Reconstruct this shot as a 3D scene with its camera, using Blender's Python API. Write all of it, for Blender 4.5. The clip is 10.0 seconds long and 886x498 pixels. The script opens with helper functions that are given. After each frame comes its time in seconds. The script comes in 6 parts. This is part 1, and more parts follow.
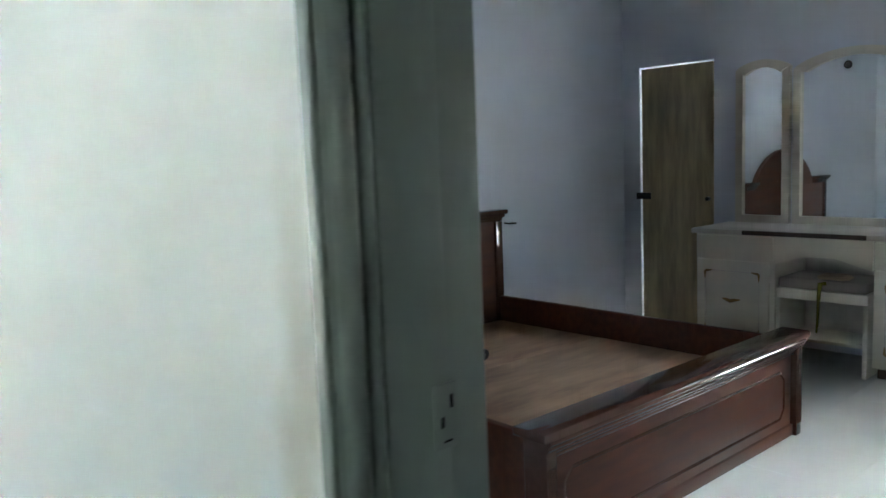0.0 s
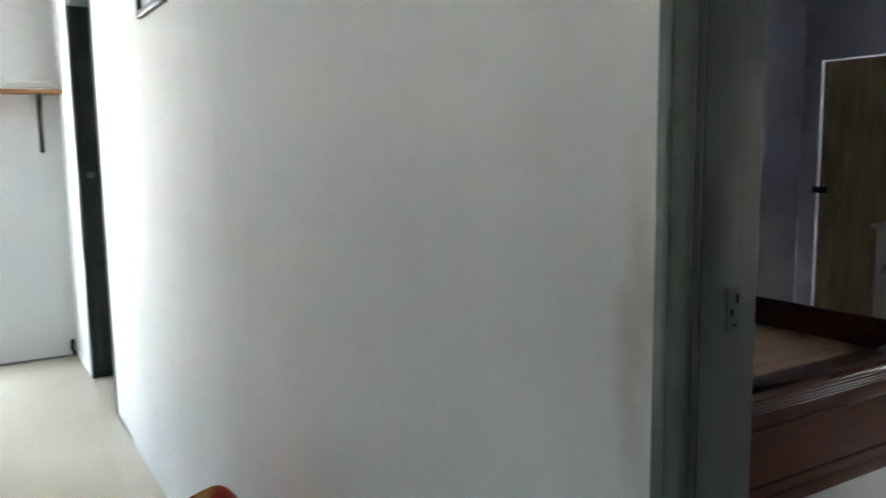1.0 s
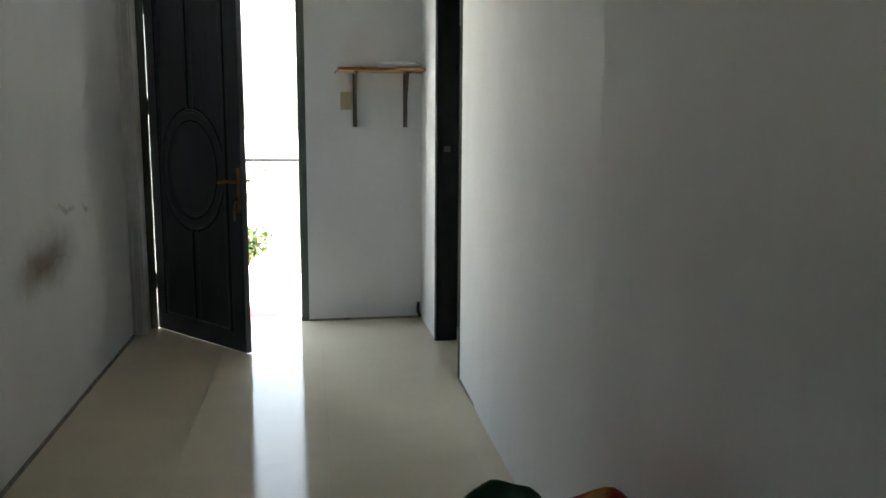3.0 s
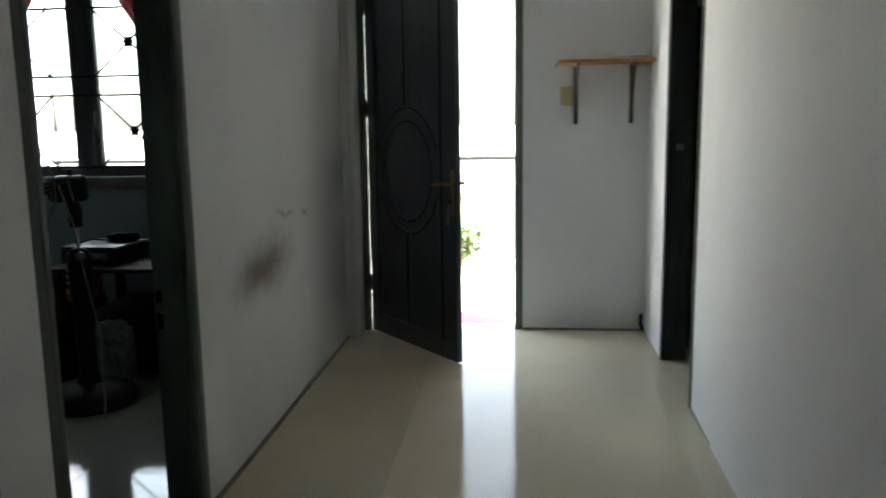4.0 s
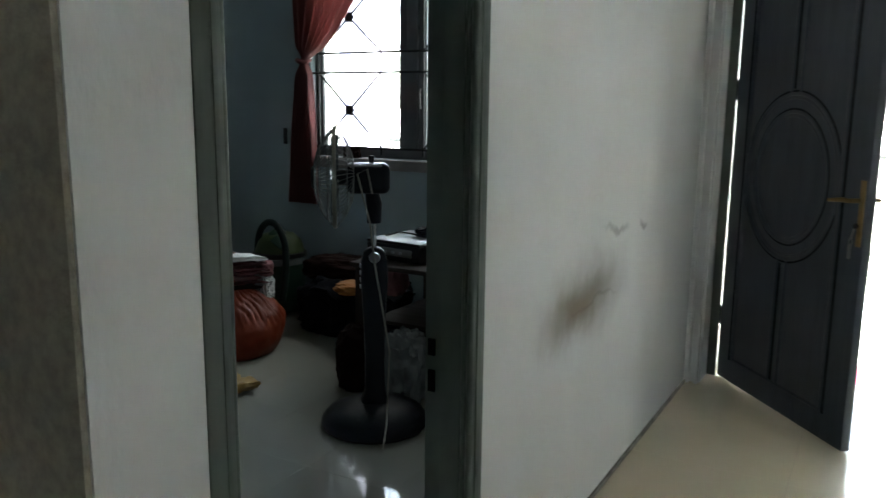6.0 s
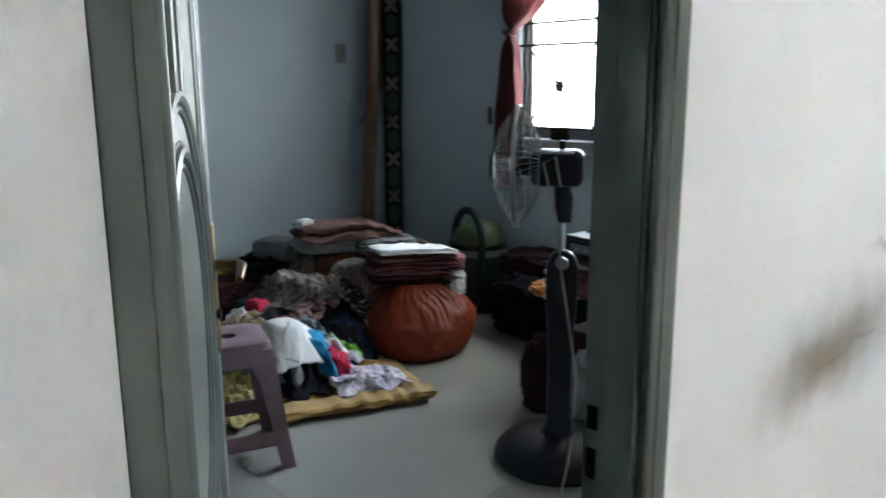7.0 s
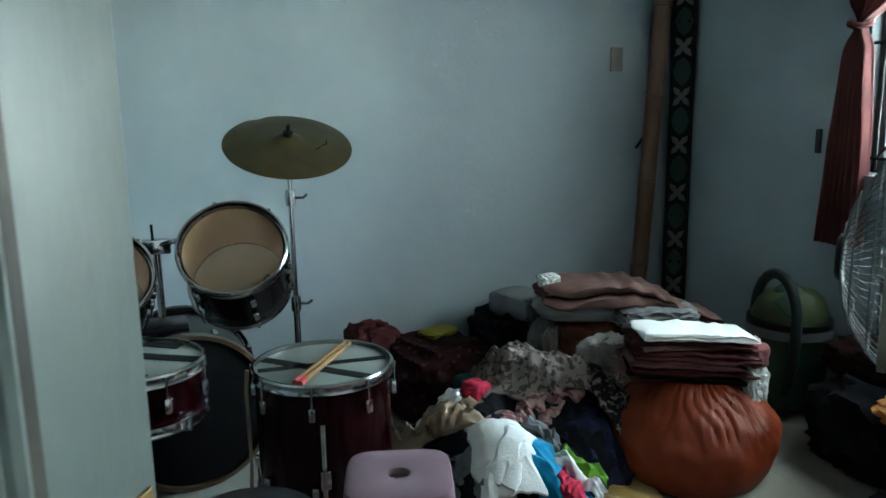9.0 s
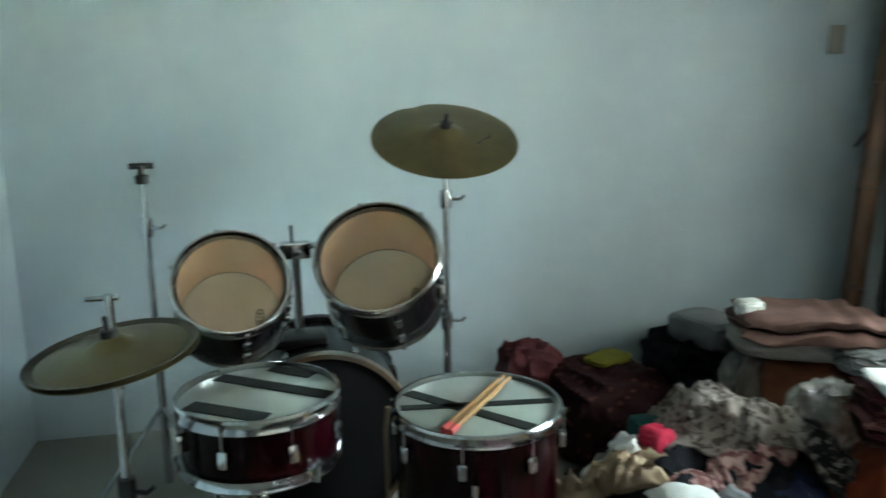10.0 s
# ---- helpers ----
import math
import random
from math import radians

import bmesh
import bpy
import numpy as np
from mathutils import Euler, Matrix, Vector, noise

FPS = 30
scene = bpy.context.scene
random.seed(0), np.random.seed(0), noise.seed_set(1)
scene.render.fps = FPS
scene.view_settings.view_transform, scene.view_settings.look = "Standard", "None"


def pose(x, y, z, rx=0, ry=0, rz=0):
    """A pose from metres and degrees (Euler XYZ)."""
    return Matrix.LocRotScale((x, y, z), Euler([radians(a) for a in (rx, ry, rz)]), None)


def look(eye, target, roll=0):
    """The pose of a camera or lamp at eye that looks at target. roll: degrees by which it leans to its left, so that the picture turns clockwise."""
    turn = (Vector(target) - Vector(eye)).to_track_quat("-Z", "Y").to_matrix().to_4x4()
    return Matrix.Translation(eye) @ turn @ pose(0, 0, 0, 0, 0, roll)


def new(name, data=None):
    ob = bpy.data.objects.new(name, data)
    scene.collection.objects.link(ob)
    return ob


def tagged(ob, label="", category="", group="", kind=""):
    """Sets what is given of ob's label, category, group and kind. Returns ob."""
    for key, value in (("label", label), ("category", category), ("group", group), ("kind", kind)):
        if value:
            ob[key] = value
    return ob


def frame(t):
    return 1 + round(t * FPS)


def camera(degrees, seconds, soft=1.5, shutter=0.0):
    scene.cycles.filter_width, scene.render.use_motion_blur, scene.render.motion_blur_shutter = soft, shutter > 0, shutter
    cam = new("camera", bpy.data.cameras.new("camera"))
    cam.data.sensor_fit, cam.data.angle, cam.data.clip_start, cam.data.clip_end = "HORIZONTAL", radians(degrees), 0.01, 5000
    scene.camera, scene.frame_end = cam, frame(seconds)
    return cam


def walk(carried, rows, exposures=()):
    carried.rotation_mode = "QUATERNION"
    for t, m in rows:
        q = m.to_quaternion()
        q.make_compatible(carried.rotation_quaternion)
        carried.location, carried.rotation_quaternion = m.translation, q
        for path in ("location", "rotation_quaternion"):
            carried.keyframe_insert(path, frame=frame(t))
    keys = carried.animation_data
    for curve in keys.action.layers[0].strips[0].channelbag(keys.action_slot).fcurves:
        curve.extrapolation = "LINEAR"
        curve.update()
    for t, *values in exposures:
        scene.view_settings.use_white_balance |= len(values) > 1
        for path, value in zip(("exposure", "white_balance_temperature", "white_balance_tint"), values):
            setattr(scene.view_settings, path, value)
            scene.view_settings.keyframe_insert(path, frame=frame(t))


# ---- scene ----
cam = camera(58.8, 10.0, shutter=0.28)

PATH = [
    (0, (0.496, -0.102, 1.354), (1.846, 1.356, 1.12), -2.3),
    (0.5, (0.275, -0.172, 1.345), (1.548, 1.347, 1.078), -2.1),
    (1, (0.135, -0.247, 1.346), (1.194, 1.431, 1.091), -0.8),
    (1.5, (0.125, -0.261, 1.356), (0.876, 1.576, 1.109), -0.7),
    (2, (0.114, -0.267, 1.364), (0.638, 1.646, 1.105), -0.0),
    (2.2, (0.126, -0.266, 1.361), (0.562, 1.667, 1.087), 0.1),
    (3.3, (-0.011, 0.049, 1.335), (0.241, 2.009, 1.027), 0.0),
    (3.5, (0.0, 0.103, 1.34), (0.137, 2.074, 1.028), -0.5),
    (4, (-0.006, 0.293, 1.356), (-0.203, 2.259, 1.044), -0.8),
    (4.5, (-0.02, 0.451, 1.34), (-0.487, 2.37, 1.026), -0.7),
    (5, (-0.14, 0.686, 1.356), (-0.763, 2.559, 1.037), -0.6),
    (5.2, (-0.181, 0.773, 1.346), (-0.858, 2.626, 1.021), -0.8),
    (6.3, (-0.343, 1.375, 1.373), (-1.416, 3.02, 0.998), 1.0),
    (6.5, (-0.382, 1.48, 1.37), (-1.518, 3.079, 0.978), 0.8),
    (7, (-0.479, 1.744, 1.358), (-1.906, 3.085, 0.949), -0.3),
    (7.5, (-0.548, 1.942, 1.377), (-2.229, 2.952, 0.985), 0.3),
    (8, (-0.794, 2.127, 1.361), (-2.514, 3.064, 0.958), 1.3),
    (8.5, (-1.004, 2.311, 1.371), (-2.751, 3.184, 0.942), -0.9),
    (9, (-1.262, 2.460, 1.408), (-3.077, 3.203, 1.018), -0.9),
    (9.5, (-1.52, 2.499, 1.398), (-3.337, 3.248, 1.026), -0.7),
    (10, (-1.723, 2.538, 1.394), (-3.642, 2.923, 0.984), -0.7),
]
walk(cam, [(t, look(eye, target, roll)) for t, eye, target, roll in PATH],
     exposures=[(0, 6.75, 6150, -3), (0.5, 6.22, 6250, 9), (1.0, 5.53, 6500, 5), (1.5, 4.5, 6800, 4), (2.2, 4.02, 6900, 4), (3.5, 3.78, 6900, 4), (4.2, 3.8, 6850, 4), (5.0, 4.43, 6750, 4), (5.4, 4.75, 6750, 3),
                (6.4, 5.36, 6500, 2), (7.0, 6.27, 6450, 10), (7.5, 6.4, 6400, 5), (8.5, 6.33, 6250, -1), (9.5, 6.35, 6500, -7), (10.0, 6.88, 7000, -5)])


# ---- world, sun ----
world = bpy.data.worlds.new("sky")
scene.world = world
world.use_nodes = True
wn = world.node_tree
bg = wn.nodes["Background"]
sky = wn.nodes.new("ShaderNodeTexSky")
sky.sky_type = "NISHITA"
sky.sun_disc = False
sky.sun_elevation, sky.sun_rotation = radians(52), radians(90)
sky.dust_density = 3.0
haze = wn.nodes.new("ShaderNodeHueSaturation")
haze.inputs["Saturation"].default_value = 0.6
wn.links.new(sky.outputs[0], haze.inputs["Color"])
wn.links.new(haze.outputs[0], bg.inputs[0])
bg.inputs[1].default_value = 0.15
sun_data = bpy.data.lights.new("sun", "SUN")
sun_data.energy, sun_data.angle, sun_data.color = 5.0, radians(2.0), (1.0, 0.97, 0.93)
sun = new("sun", sun_data)
sun.matrix_world = look((3.9, 0.0, 5.0), (0, 0, 0))
# sky light through the drum room window
win_data = bpy.data.lights.new("window_sky", "AREA")
win_data.shape, win_data.size, win_data.size_y = "RECTANGLE", 1.46, 1.28
win_data.energy, win_data.color = 1.3, (0.93, 0.97, 1.0)
win = new("window_sky", win_data)
win.matrix_world = look((-2.97, 5.60, 1.70), (-2.97, 4.0, 1.70))


# ---- materials ----
def mat(name, col, rough=0.6, metal=0.0, var=0.12, scale=2.5, bump=0.1, bscale=60.0, col2=None, spec=0.5, mscale=(1, 1, 1), detail=6, sheen=0.0):
    """Two noises: broad blotches of colour, fine relief."""
    m = bpy.data.materials.new(name)
    m.use_nodes = True
    nt = m.node_tree
    b = nt.nodes["Principled BSDF"]
    tc = nt.nodes.new("ShaderNodeTexCoord")
    mp = nt.nodes.new("ShaderNodeMapping")
    mp.inputs["Scale"].default_value = mscale
    nt.links.new(tc.outputs["Object"], mp.inputs["Vector"])
    n1 = nt.nodes.new("ShaderNodeTexNoise")
    n1.inputs["Scale"].default_value, n1.inputs["Detail"].default_value = scale, detail
    nt.links.new(mp.outputs[0], n1.inputs["Vector"])
    r = nt.nodes.new("ShaderNodeValToRGB")
    r.color_ramp.elements[0].position, r.color_ramp.elements[1].position = 0.32, 0.68
    lo = [c * (1 - var) for c in col] if col2 is None else col2
    hi = [min(1, c * (1 + var)) for c in col] if col2 is None else col
    r.color_ramp.elements[0].color, r.color_ramp.elements[1].color = (*lo, 1), (*hi, 1)
    nt.links.new(n1.outputs["Fac"], r.inputs[0])
    nt.links.new(r.outputs[0], b.inputs["Base Color"])
    n2 = nt.nodes.new("ShaderNodeTexNoise")
    n2.inputs["Scale"].default_value, n2.inputs["Detail"].default_value = bscale, 4
    nt.links.new(mp.outputs[0], n2.inputs["Vector"])
    bp = nt.nodes.new("ShaderNodeBump")
    bp.inputs["Strength"].default_value, bp.inputs["Distance"].default_value = bump, 0.01
    nt.links.new(n2.outputs["Fac"], bp.inputs["Height"])
    nt.links.new(bp.outputs[0], b.inputs["Normal"])
    rr = nt.nodes.new("ShaderNodeMapRange")
    rr.inputs["To Min"].default_value, rr.inputs["To Max"].default_value = rough * 0.8, min(1, rough * 1.25)
    nt.links.new(n1.outputs["Fac"], rr.inputs["Value"])
    nt.links.new(rr.outputs[0], b.inputs["Roughness"])
    b.inputs["Metallic"].default_value = metal
    b.inputs["Specular IOR Level"].default_value = spec
    if sheen:
        b.inputs["Sheen Weight"].default_value = sheen
    return m


def stain(m, centre, size, turn, col, amount, soft=0.55):
    """Lays a blotch of dirt with a frayed edge over a wall paint, round a place on the wall."""
    nt = m.node_tree
    b = nt.nodes["Principled BSDF"]
    old = b.inputs["Base Color"].links[0].from_socket
    tc = nt.nodes.new("ShaderNodeTexCoord")
    nz = nt.nodes.new("ShaderNodeTexNoise")
    nz.inputs["Scale"].default_value, nz.inputs["Detail"].default_value = 7, 6
    nt.links.new(tc.outputs["Object"], nz.inputs["Vector"])
    sh = nt.nodes.new("ShaderNodeVectorMath")
    sh.operation = "SUBTRACT"
    sh.inputs[1].default_value = (0.5, 0.5, 0.5)
    nt.links.new(nz.outputs["Color"], sh.inputs[0])
    sc = nt.nodes.new("ShaderNodeVectorMath")
    sc.operation = "MULTIPLY_ADD"
    sc.inputs[1].default_value = (0.0, 0.14, 0.14)
    nt.links.new(sh.outputs[0], sc.inputs[0])
    nt.links.new(tc.outputs["Object"], sc.inputs[2])
    mp = nt.nodes.new("ShaderNodeMapping")
    mp.vector_type = "TEXTURE"
    mp.inputs["Location"].default_value = centre
    mp.inputs["Rotation"].default_value = (radians(turn), 0, 0)
    mp.inputs["Scale"].default_value = size
    nt.links.new(sc.outputs[0], mp.inputs["Vector"])
    ln = nt.nodes.new("ShaderNodeVectorMath")
    ln.operation = "LENGTH"
    nt.links.new(mp.outputs[0], ln.inputs[0])
    mr = nt.nodes.new("ShaderNodeMapRange")
    mr.interpolation_type = "SMOOTHSTEP"
    mr.inputs["From Min"].default_value, mr.inputs["From Max"].default_value = 1.0, 1.0 - soft
    mr.inputs["To Max"].default_value = amount
    nt.links.new(ln.outputs["Value"], mr.inputs["Value"])
    mx = nt.nodes.new("ShaderNodeMix")
    mx.data_type = "RGBA"
    nt.links.new(mr.outputs[0], mx.inputs[0])
    nt.links.new(old, mx.inputs[6])
    mx.inputs[7].default_value = (*col, 1)
    nt.links.new(mx.outputs[2], b.inputs["Base Color"])


def pane_glass(name, tint=(0.95, 0.98, 0.98)):
    m = bpy.data.materials.new(name)
    m.use_nodes = True
    nt = m.node_tree
    nt.nodes.remove(nt.nodes["Principled BSDF"])
    out = nt.nodes["Material Output"]
    tr = nt.nodes.new("ShaderNodeBsdfTransparent")
    tr.inputs[0].default_value = (*tint, 1)
    gl = nt.nodes.new("ShaderNodeBsdfGlossy")
    gl.inputs["Roughness"].default_value = 0.03
    fr = nt.nodes.new("ShaderNodeFresnel")
    fr.inputs[0].default_value = 1.45
    mx = nt.nodes.new("ShaderNodeMixShader")
    nt.links.new(fr.outputs[0], mx.inputs[0])
    nt.links.new(tr.outputs[0], mx.inputs[1])
    nt.links.new(gl.outputs[0], mx.inputs[2])
    nt.links.new(mx.outputs[0], out.inputs[0])
    return m


def pattern(name, col, col2, scale=12.0, rough=0.85, kind="VORONOI", thresh=0.35):
    """A printed cloth: motifs of a second colour on a ground colour."""
    m = mat(name, col, rough, var=0.15, scale=6, bump=0.25, bscale=220, spec=0.1)
    nt = m.node_tree
    b = nt.nodes["Principled BSDF"]
    old = b.inputs["Base Color"].links[0].from_socket
    tc = nt.nodes.new("ShaderNodeTexCoord")
    if kind == "VORONOI":
        v = nt.nodes.new("ShaderNodeTexVoronoi")
        v.inputs["Scale"].default_value = scale
        outp = v.outputs["Distance"]
    else:
        v = nt.nodes.new("ShaderNodeTexNoise")
        v.inputs["Scale"].default_value, v.inputs["Detail"].default_value = scale, 3
        outp = v.outputs["Fac"]
    nt.links.new(tc.outputs["Object"], v.inputs["Vector"])
    r = nt.nodes.new("ShaderNodeValToRGB")
    r.color_ramp.elements[0].position, r.color_ramp.elements[1].position = thresh, thresh + 0.06
    r.color_ramp.elements[0].color, r.color_ramp.elements[1].color = (1, 1, 1, 1), (0, 0, 0, 1)
    nt.links.new(outp, r.inputs[0])
    mx = nt.nodes.new("ShaderNodeMix")
    mx.data_type = "RGBA"
    nt.links.new(r.outputs[0], mx.inputs[0])
    nt.links.new(old, mx.inputs[6])
    mx.inputs[7].default_value = (*col2, 1)
    nt.links.new(mx.outputs[2], b.inputs["Base Color"])
    return m


def wood(name, col, col2, rough=0.4, mscale=(2, 14, 14), bump=0.12, spec=0.5):
    return mat(name, col, rough, var=0.2, scale=3.0, bump=bump, bscale=18, col2=col2, mscale=mscale, detail=9, spec=spec)


def tiles(name, col, rough, var, spec=0.5):
    """Glazed tile with faint clouding, each piece a little different."""
    m = mat(name, col, rough, var=var, scale=1.6, bump=0.015, bscale=5, spec=spec)
    nt = m.node_tree
    geo = nt.nodes.new("ShaderNodeNewGeometry")
    nt.links.new(geo.outputs["Position"], nt.nodes["Mapping"].inputs["Vector"])
    b = nt.nodes["Principled BSDF"]
    old = b.inputs["Base Color"].links[0].from_socket
    oi = nt.nodes.new("ShaderNodeObjectInfo")
    hs = nt.nodes.new("ShaderNodeHueSaturation")
    mr = nt.nodes.new("ShaderNodeMapRange")
    mr.inputs["To Min"].default_value, mr.inputs["To Max"].default_value = 0.985, 1.015
    nt.links.new(oi.outputs["Random"], mr.inputs["Value"])
    nt.links.new(mr.outputs[0], hs.inputs["Value"])
    nt.links.new(old, hs.inputs["Color"])
    nt.links.new(hs.outputs[0], b.inputs["Base Color"])
    return m


M_HALL = mat("hall_white_paint", (0.74, 0.75, 0.75), 0.72, var=0.06, scale=1.6, bump=0.17, bscale=60, mscale=(1, 1, 0.45), spec=0.3)
M_HALL_L = mat("hall_white_paint_stained", (0.74, 0.75, 0.75), 0.72, var=0.06, scale=1.6, bump=0.17, bscale=60, mscale=(1, 1, 0.45), spec=0.3)
stain(M_HALL_L, (-1.12, 3.62, 0.76), (1.0, 0.56, 0.20), 2, (0.36, 0.36, 0.35), 0.75, 0.8)
stain(M_HALL_L, (-1.12, 3.54, 0.75), (1.0, 0.40, 0.115), 5, (0.20, 0.155, 0.095), 0.75, 0.9)
stain(M_HALL_L, (-1.12, 3.72, 0.735), (1.0, 0.34, 0.012), 0, (0.08, 0.06, 0.04), 0.25, 0.9)
stain(M_HALL_L, (-1.12, 3.90, 0.955), (1.0, 0.20, 0.022), -7, (0.32, 0.32, 0.32), 0.6, 0.95)
stain(M_HALL_L, (-1.12, 4.24, 0.93), (1.0, 0.06, 0.025), -7, (0.25, 0.25, 0.25), 0.6, 0.8)
stain(M_HALL, (0.80, 0.375, 1.15), (1.0, 0.045, 0.30), 0, (0.40, 0.33, 0.24), 0.5, 0.9)
stain(M_HALL, (0.80, 0.372, 0.62), (1.0, 0.05, 0.22), 0, (0.36, 0.31, 0.24), 0.45, 0.9)
M_DRUM = mat("blue_grey_paint", (0.27, 0.325, 0.355), 0.6, var=0.06, scale=1.1, bump=0.12, bscale=40)
M_BED = mat("lavender_grey_paint", (0.50, 0.52, 0.60), 0.6, var=0.06, scale=1.1, bump=0.12, bscale=40)
# ceiling stays out of view; its grey is set low to reduce fill light
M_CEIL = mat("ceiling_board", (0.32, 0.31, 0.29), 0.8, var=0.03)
M_FRAME = mat("green_grey_gloss_paint", (0.112, 0.133, 0.119), 0.46, var=0.14, scale=6, bump=0.10, bscale=18, mscale=(2, 2, 0.7), spec=0.2)
M_LEAF = mat("worn_green_grey_gloss", (0.112, 0.134, 0.127), 0.36, var=0.09, scale=4, bump=0.09, bscale=16, mscale=(2, 2, 1.0), spec=0.24)
# door bands: brown mixes dust with painted groove shade, charcoal is groove shade
M_LEAFDIRTSHADE = mat("groove_dust_and_shade", (0.045, 0.043, 0.037), 0.6, var=0.4, scale=9, bump=0.2, bscale=20, mscale=(3, 3, 0.8), spec=0.3)
M_CHARGROOVESHADE = mat("charcoal_groove_shade", (0.009, 0.011, 0.014), 0.7, var=0.2, spec=0.1)
M_DARKLEAF = mat("charcoal_paint", (0.040, 0.050, 0.064), 0.45, var=0.2, scale=6, bump=0.2, bscale=25, mscale=(4, 4, 0.6))
M_TILE_H = tiles("beige_polished_tile", (0.655, 0.592, 0.455), 0.10, 0.06, 0.16)
# drum room tile colour lowered to deepen shade and weaken bounced light
M_TILE_D = tiles("lowered_glazed_tile", (0.20, 0.202, 0.178), 0.055, 0.05, 0.5)
M_TILE_B = tiles("grey_glazed_tile", (0.68, 0.69, 0.69), 0.14, 0.06)
M_GROUT = mat("grout", (0.33, 0.31, 0.26), 0.9)
M_PORCH = mat("porch_tile", (0.74, 0.72, 0.68), 0.5)
M_GROUND = mat("pale_concrete_yard", (0.60, 0.58, 0.54), 0.95, var=0.12, scale=1.0)
M_BEDWOOD = wood("dark_red_brown_wood", (0.082, 0.024, 0.0095), (0.052, 0.0135, 0.0065), 0.5, mscale=(1.5, 9, 9), bump=0.04, spec=0.22)
M_BEDTRIM = wood("polished_dark_wood", (0.07, 0.032, 0.023), (0.055, 0.024, 0.017), 0.11, mscale=(1.5, 9, 9), bump=0.02)
M_PLY = wood("bare_plywood", (0.42, 0.27, 0.18), (0.25, 0.145, 0.10), 0.62, mscale=(1.2, 5, 5))
M_CREAM = mat("cream_lacquer", (0.54, 0.505, 0.43), 0.38, var=0.08, scale=4, bump=0.06)
M_DRTOP = mat("worn_grey_top", (0.42, 0.38, 0.35), 0.4, var=0.15, scale=8)
M_BARE = wood("chipped_dark_board", (0.05, 0.03, 0.024), (0.03, 0.018, 0.015), 0.7)
M_MIRROR = mat("mirror", (0.86, 0.89, 0.89), 0.02, metal=1.0, var=0.01, bump=0.0)
M_BROWND = wood("tan_plywood_door", (0.36, 0.275, 0.155), (0.19, 0.15, 0.09), 0.55, mscale=(6, 6, 1))
M_BLACK = mat("black_plastic", (0.006, 0.006, 0.007), 0.35, var=0.2, scale=9, spec=0.3)
M_BLACKM = mat("matt_black", (0.004, 0.004, 0.0045), 0.75, var=0.2, spec=0.05)
M_NAVY = mat("dark_navy_plastic", (0.006, 0.0075, 0.011), 0.45, var=0.15, spec=0.14)
M_CHROME = mat("chrome", (0.52, 0.53, 0.54), 0.16, metal=1.0, var=0.08, scale=20, bump=0.02)
M_STEEL = mat("dull_steel", (0.22, 0.22, 0.22), 0.38, metal=0.9, var=0.15, scale=15)
M_WIRE = mat("grey_guard_wire", (0.10, 0.107, 0.107), 0.55, metal=0.1, var=0.1)
M_IRON = mat("black_iron", (0.008, 0.008, 0.009), 0.6, var=0.2, spec=0.2)
M_BRASS = mat("worn_brass", (0.25, 0.165, 0.07), 0.32, metal=0.9, var=0.3, scale=14)
M_CYM = mat("dull_bronze", (0.11, 0.09, 0.042), 0.38, metal=0.85, var=0.2, scale=10, bump=0.05, bscale=90)
M_CYMD = mat("tarnished_bronze", (0.045, 0.038, 0.024), 0.45, metal=0.7, var=0.2, scale=10)
M_WINE = mat("wine_red_drum_wrap", (0.006, 0.0004, 0.0008), 0.18, var=0.3, scale=3, bump=0.01, spec=0.15)
M_DRUMBLACK = mat("black_drum_wrap", (0.004, 0.0035, 0.004), 0.2, var=0.2, bump=0.01, spec=0.12)
M_HEAD = mat("milky_drum_head", (0.18, 0.205, 0.19), 0.35, var=0.12, scale=7, bump=0.03)
M_RESO = mat("white_reso_head", (0.50, 0.50, 0.46), 0.4, var=0.06, scale=6)
M_SHELLIN = wood("tan_shell_inside", (0.46, 0.28, 0.16), (0.39, 0.235, 0.135), 0.5)
M_TAPE = mat("black_cloth_tape", (0.012, 0.015, 0.015), 0.7, spec=0.1)
M_STICK = wood("drumstick_wood", (0.27, 0.15, 0.05), (0.16, 0.085, 0.03), 0.45)
M_REDTIP = mat("red_plastic_grip", (0.42, 0.05, 0.05), 0.4)
M_STOOL = mat("mauve_plastic", (0.165, 0.105, 0.126), 0.38, var=0.08, scale=3, bump=0.05)
M_BAMBOO = wood("aged_bamboo", (0.105, 0.050, 0.024), (0.06, 0.027, 0.013), 0.45, mscale=(8, 8, 1.2))
M_CURTAIN = mat("dusky_red_curtain", (0.115, 0.034, 0.036), 0.8, var=0.2, scale=5, bump=0.2, bscale=150, sheen=0.3, spec=0.12)
M_WFRAME = mat("dark_grey_window_frame", (0.07, 0.075, 0.085), 0.45, var=0.15)
# pale sill; its brightness from window light is partly in this colour
M_SILL = mat("lit_pale_sill", (0.20, 0.185, 0.185), 0.6, var=0.2, scale=6)
# darker copy of the frame paint, with the store doorway's shade in it
M_FRAMESHADED = mat("shaded_store_frame_paint", (0.045, 0.055, 0.052), 0.55, var=0.2, scale=6, spec=0.12)
M_SHELFWOOD = wood("orange_shelf_board", (0.42, 0.21, 0.07), (0.30, 0.14, 0.05), 0.5, mscale=(2, 10, 10))
M_BRACKET = mat("brown_steel_bracket", (0.10, 0.08, 0.065), 0.5, metal=0.3)
M_SWITCH = mat("yellowed_switch_plastic", (0.50, 0.45, 0.28), 0.4, var=0.05)
M_SWITCHG = mat("grey_switch_plastic", (0.17, 0.165, 0.14), 0.45, var=0.05)
M_WHITEPL = mat("white_plastic", (0.33, 0.35, 0.36), 0.55, var=0.04)
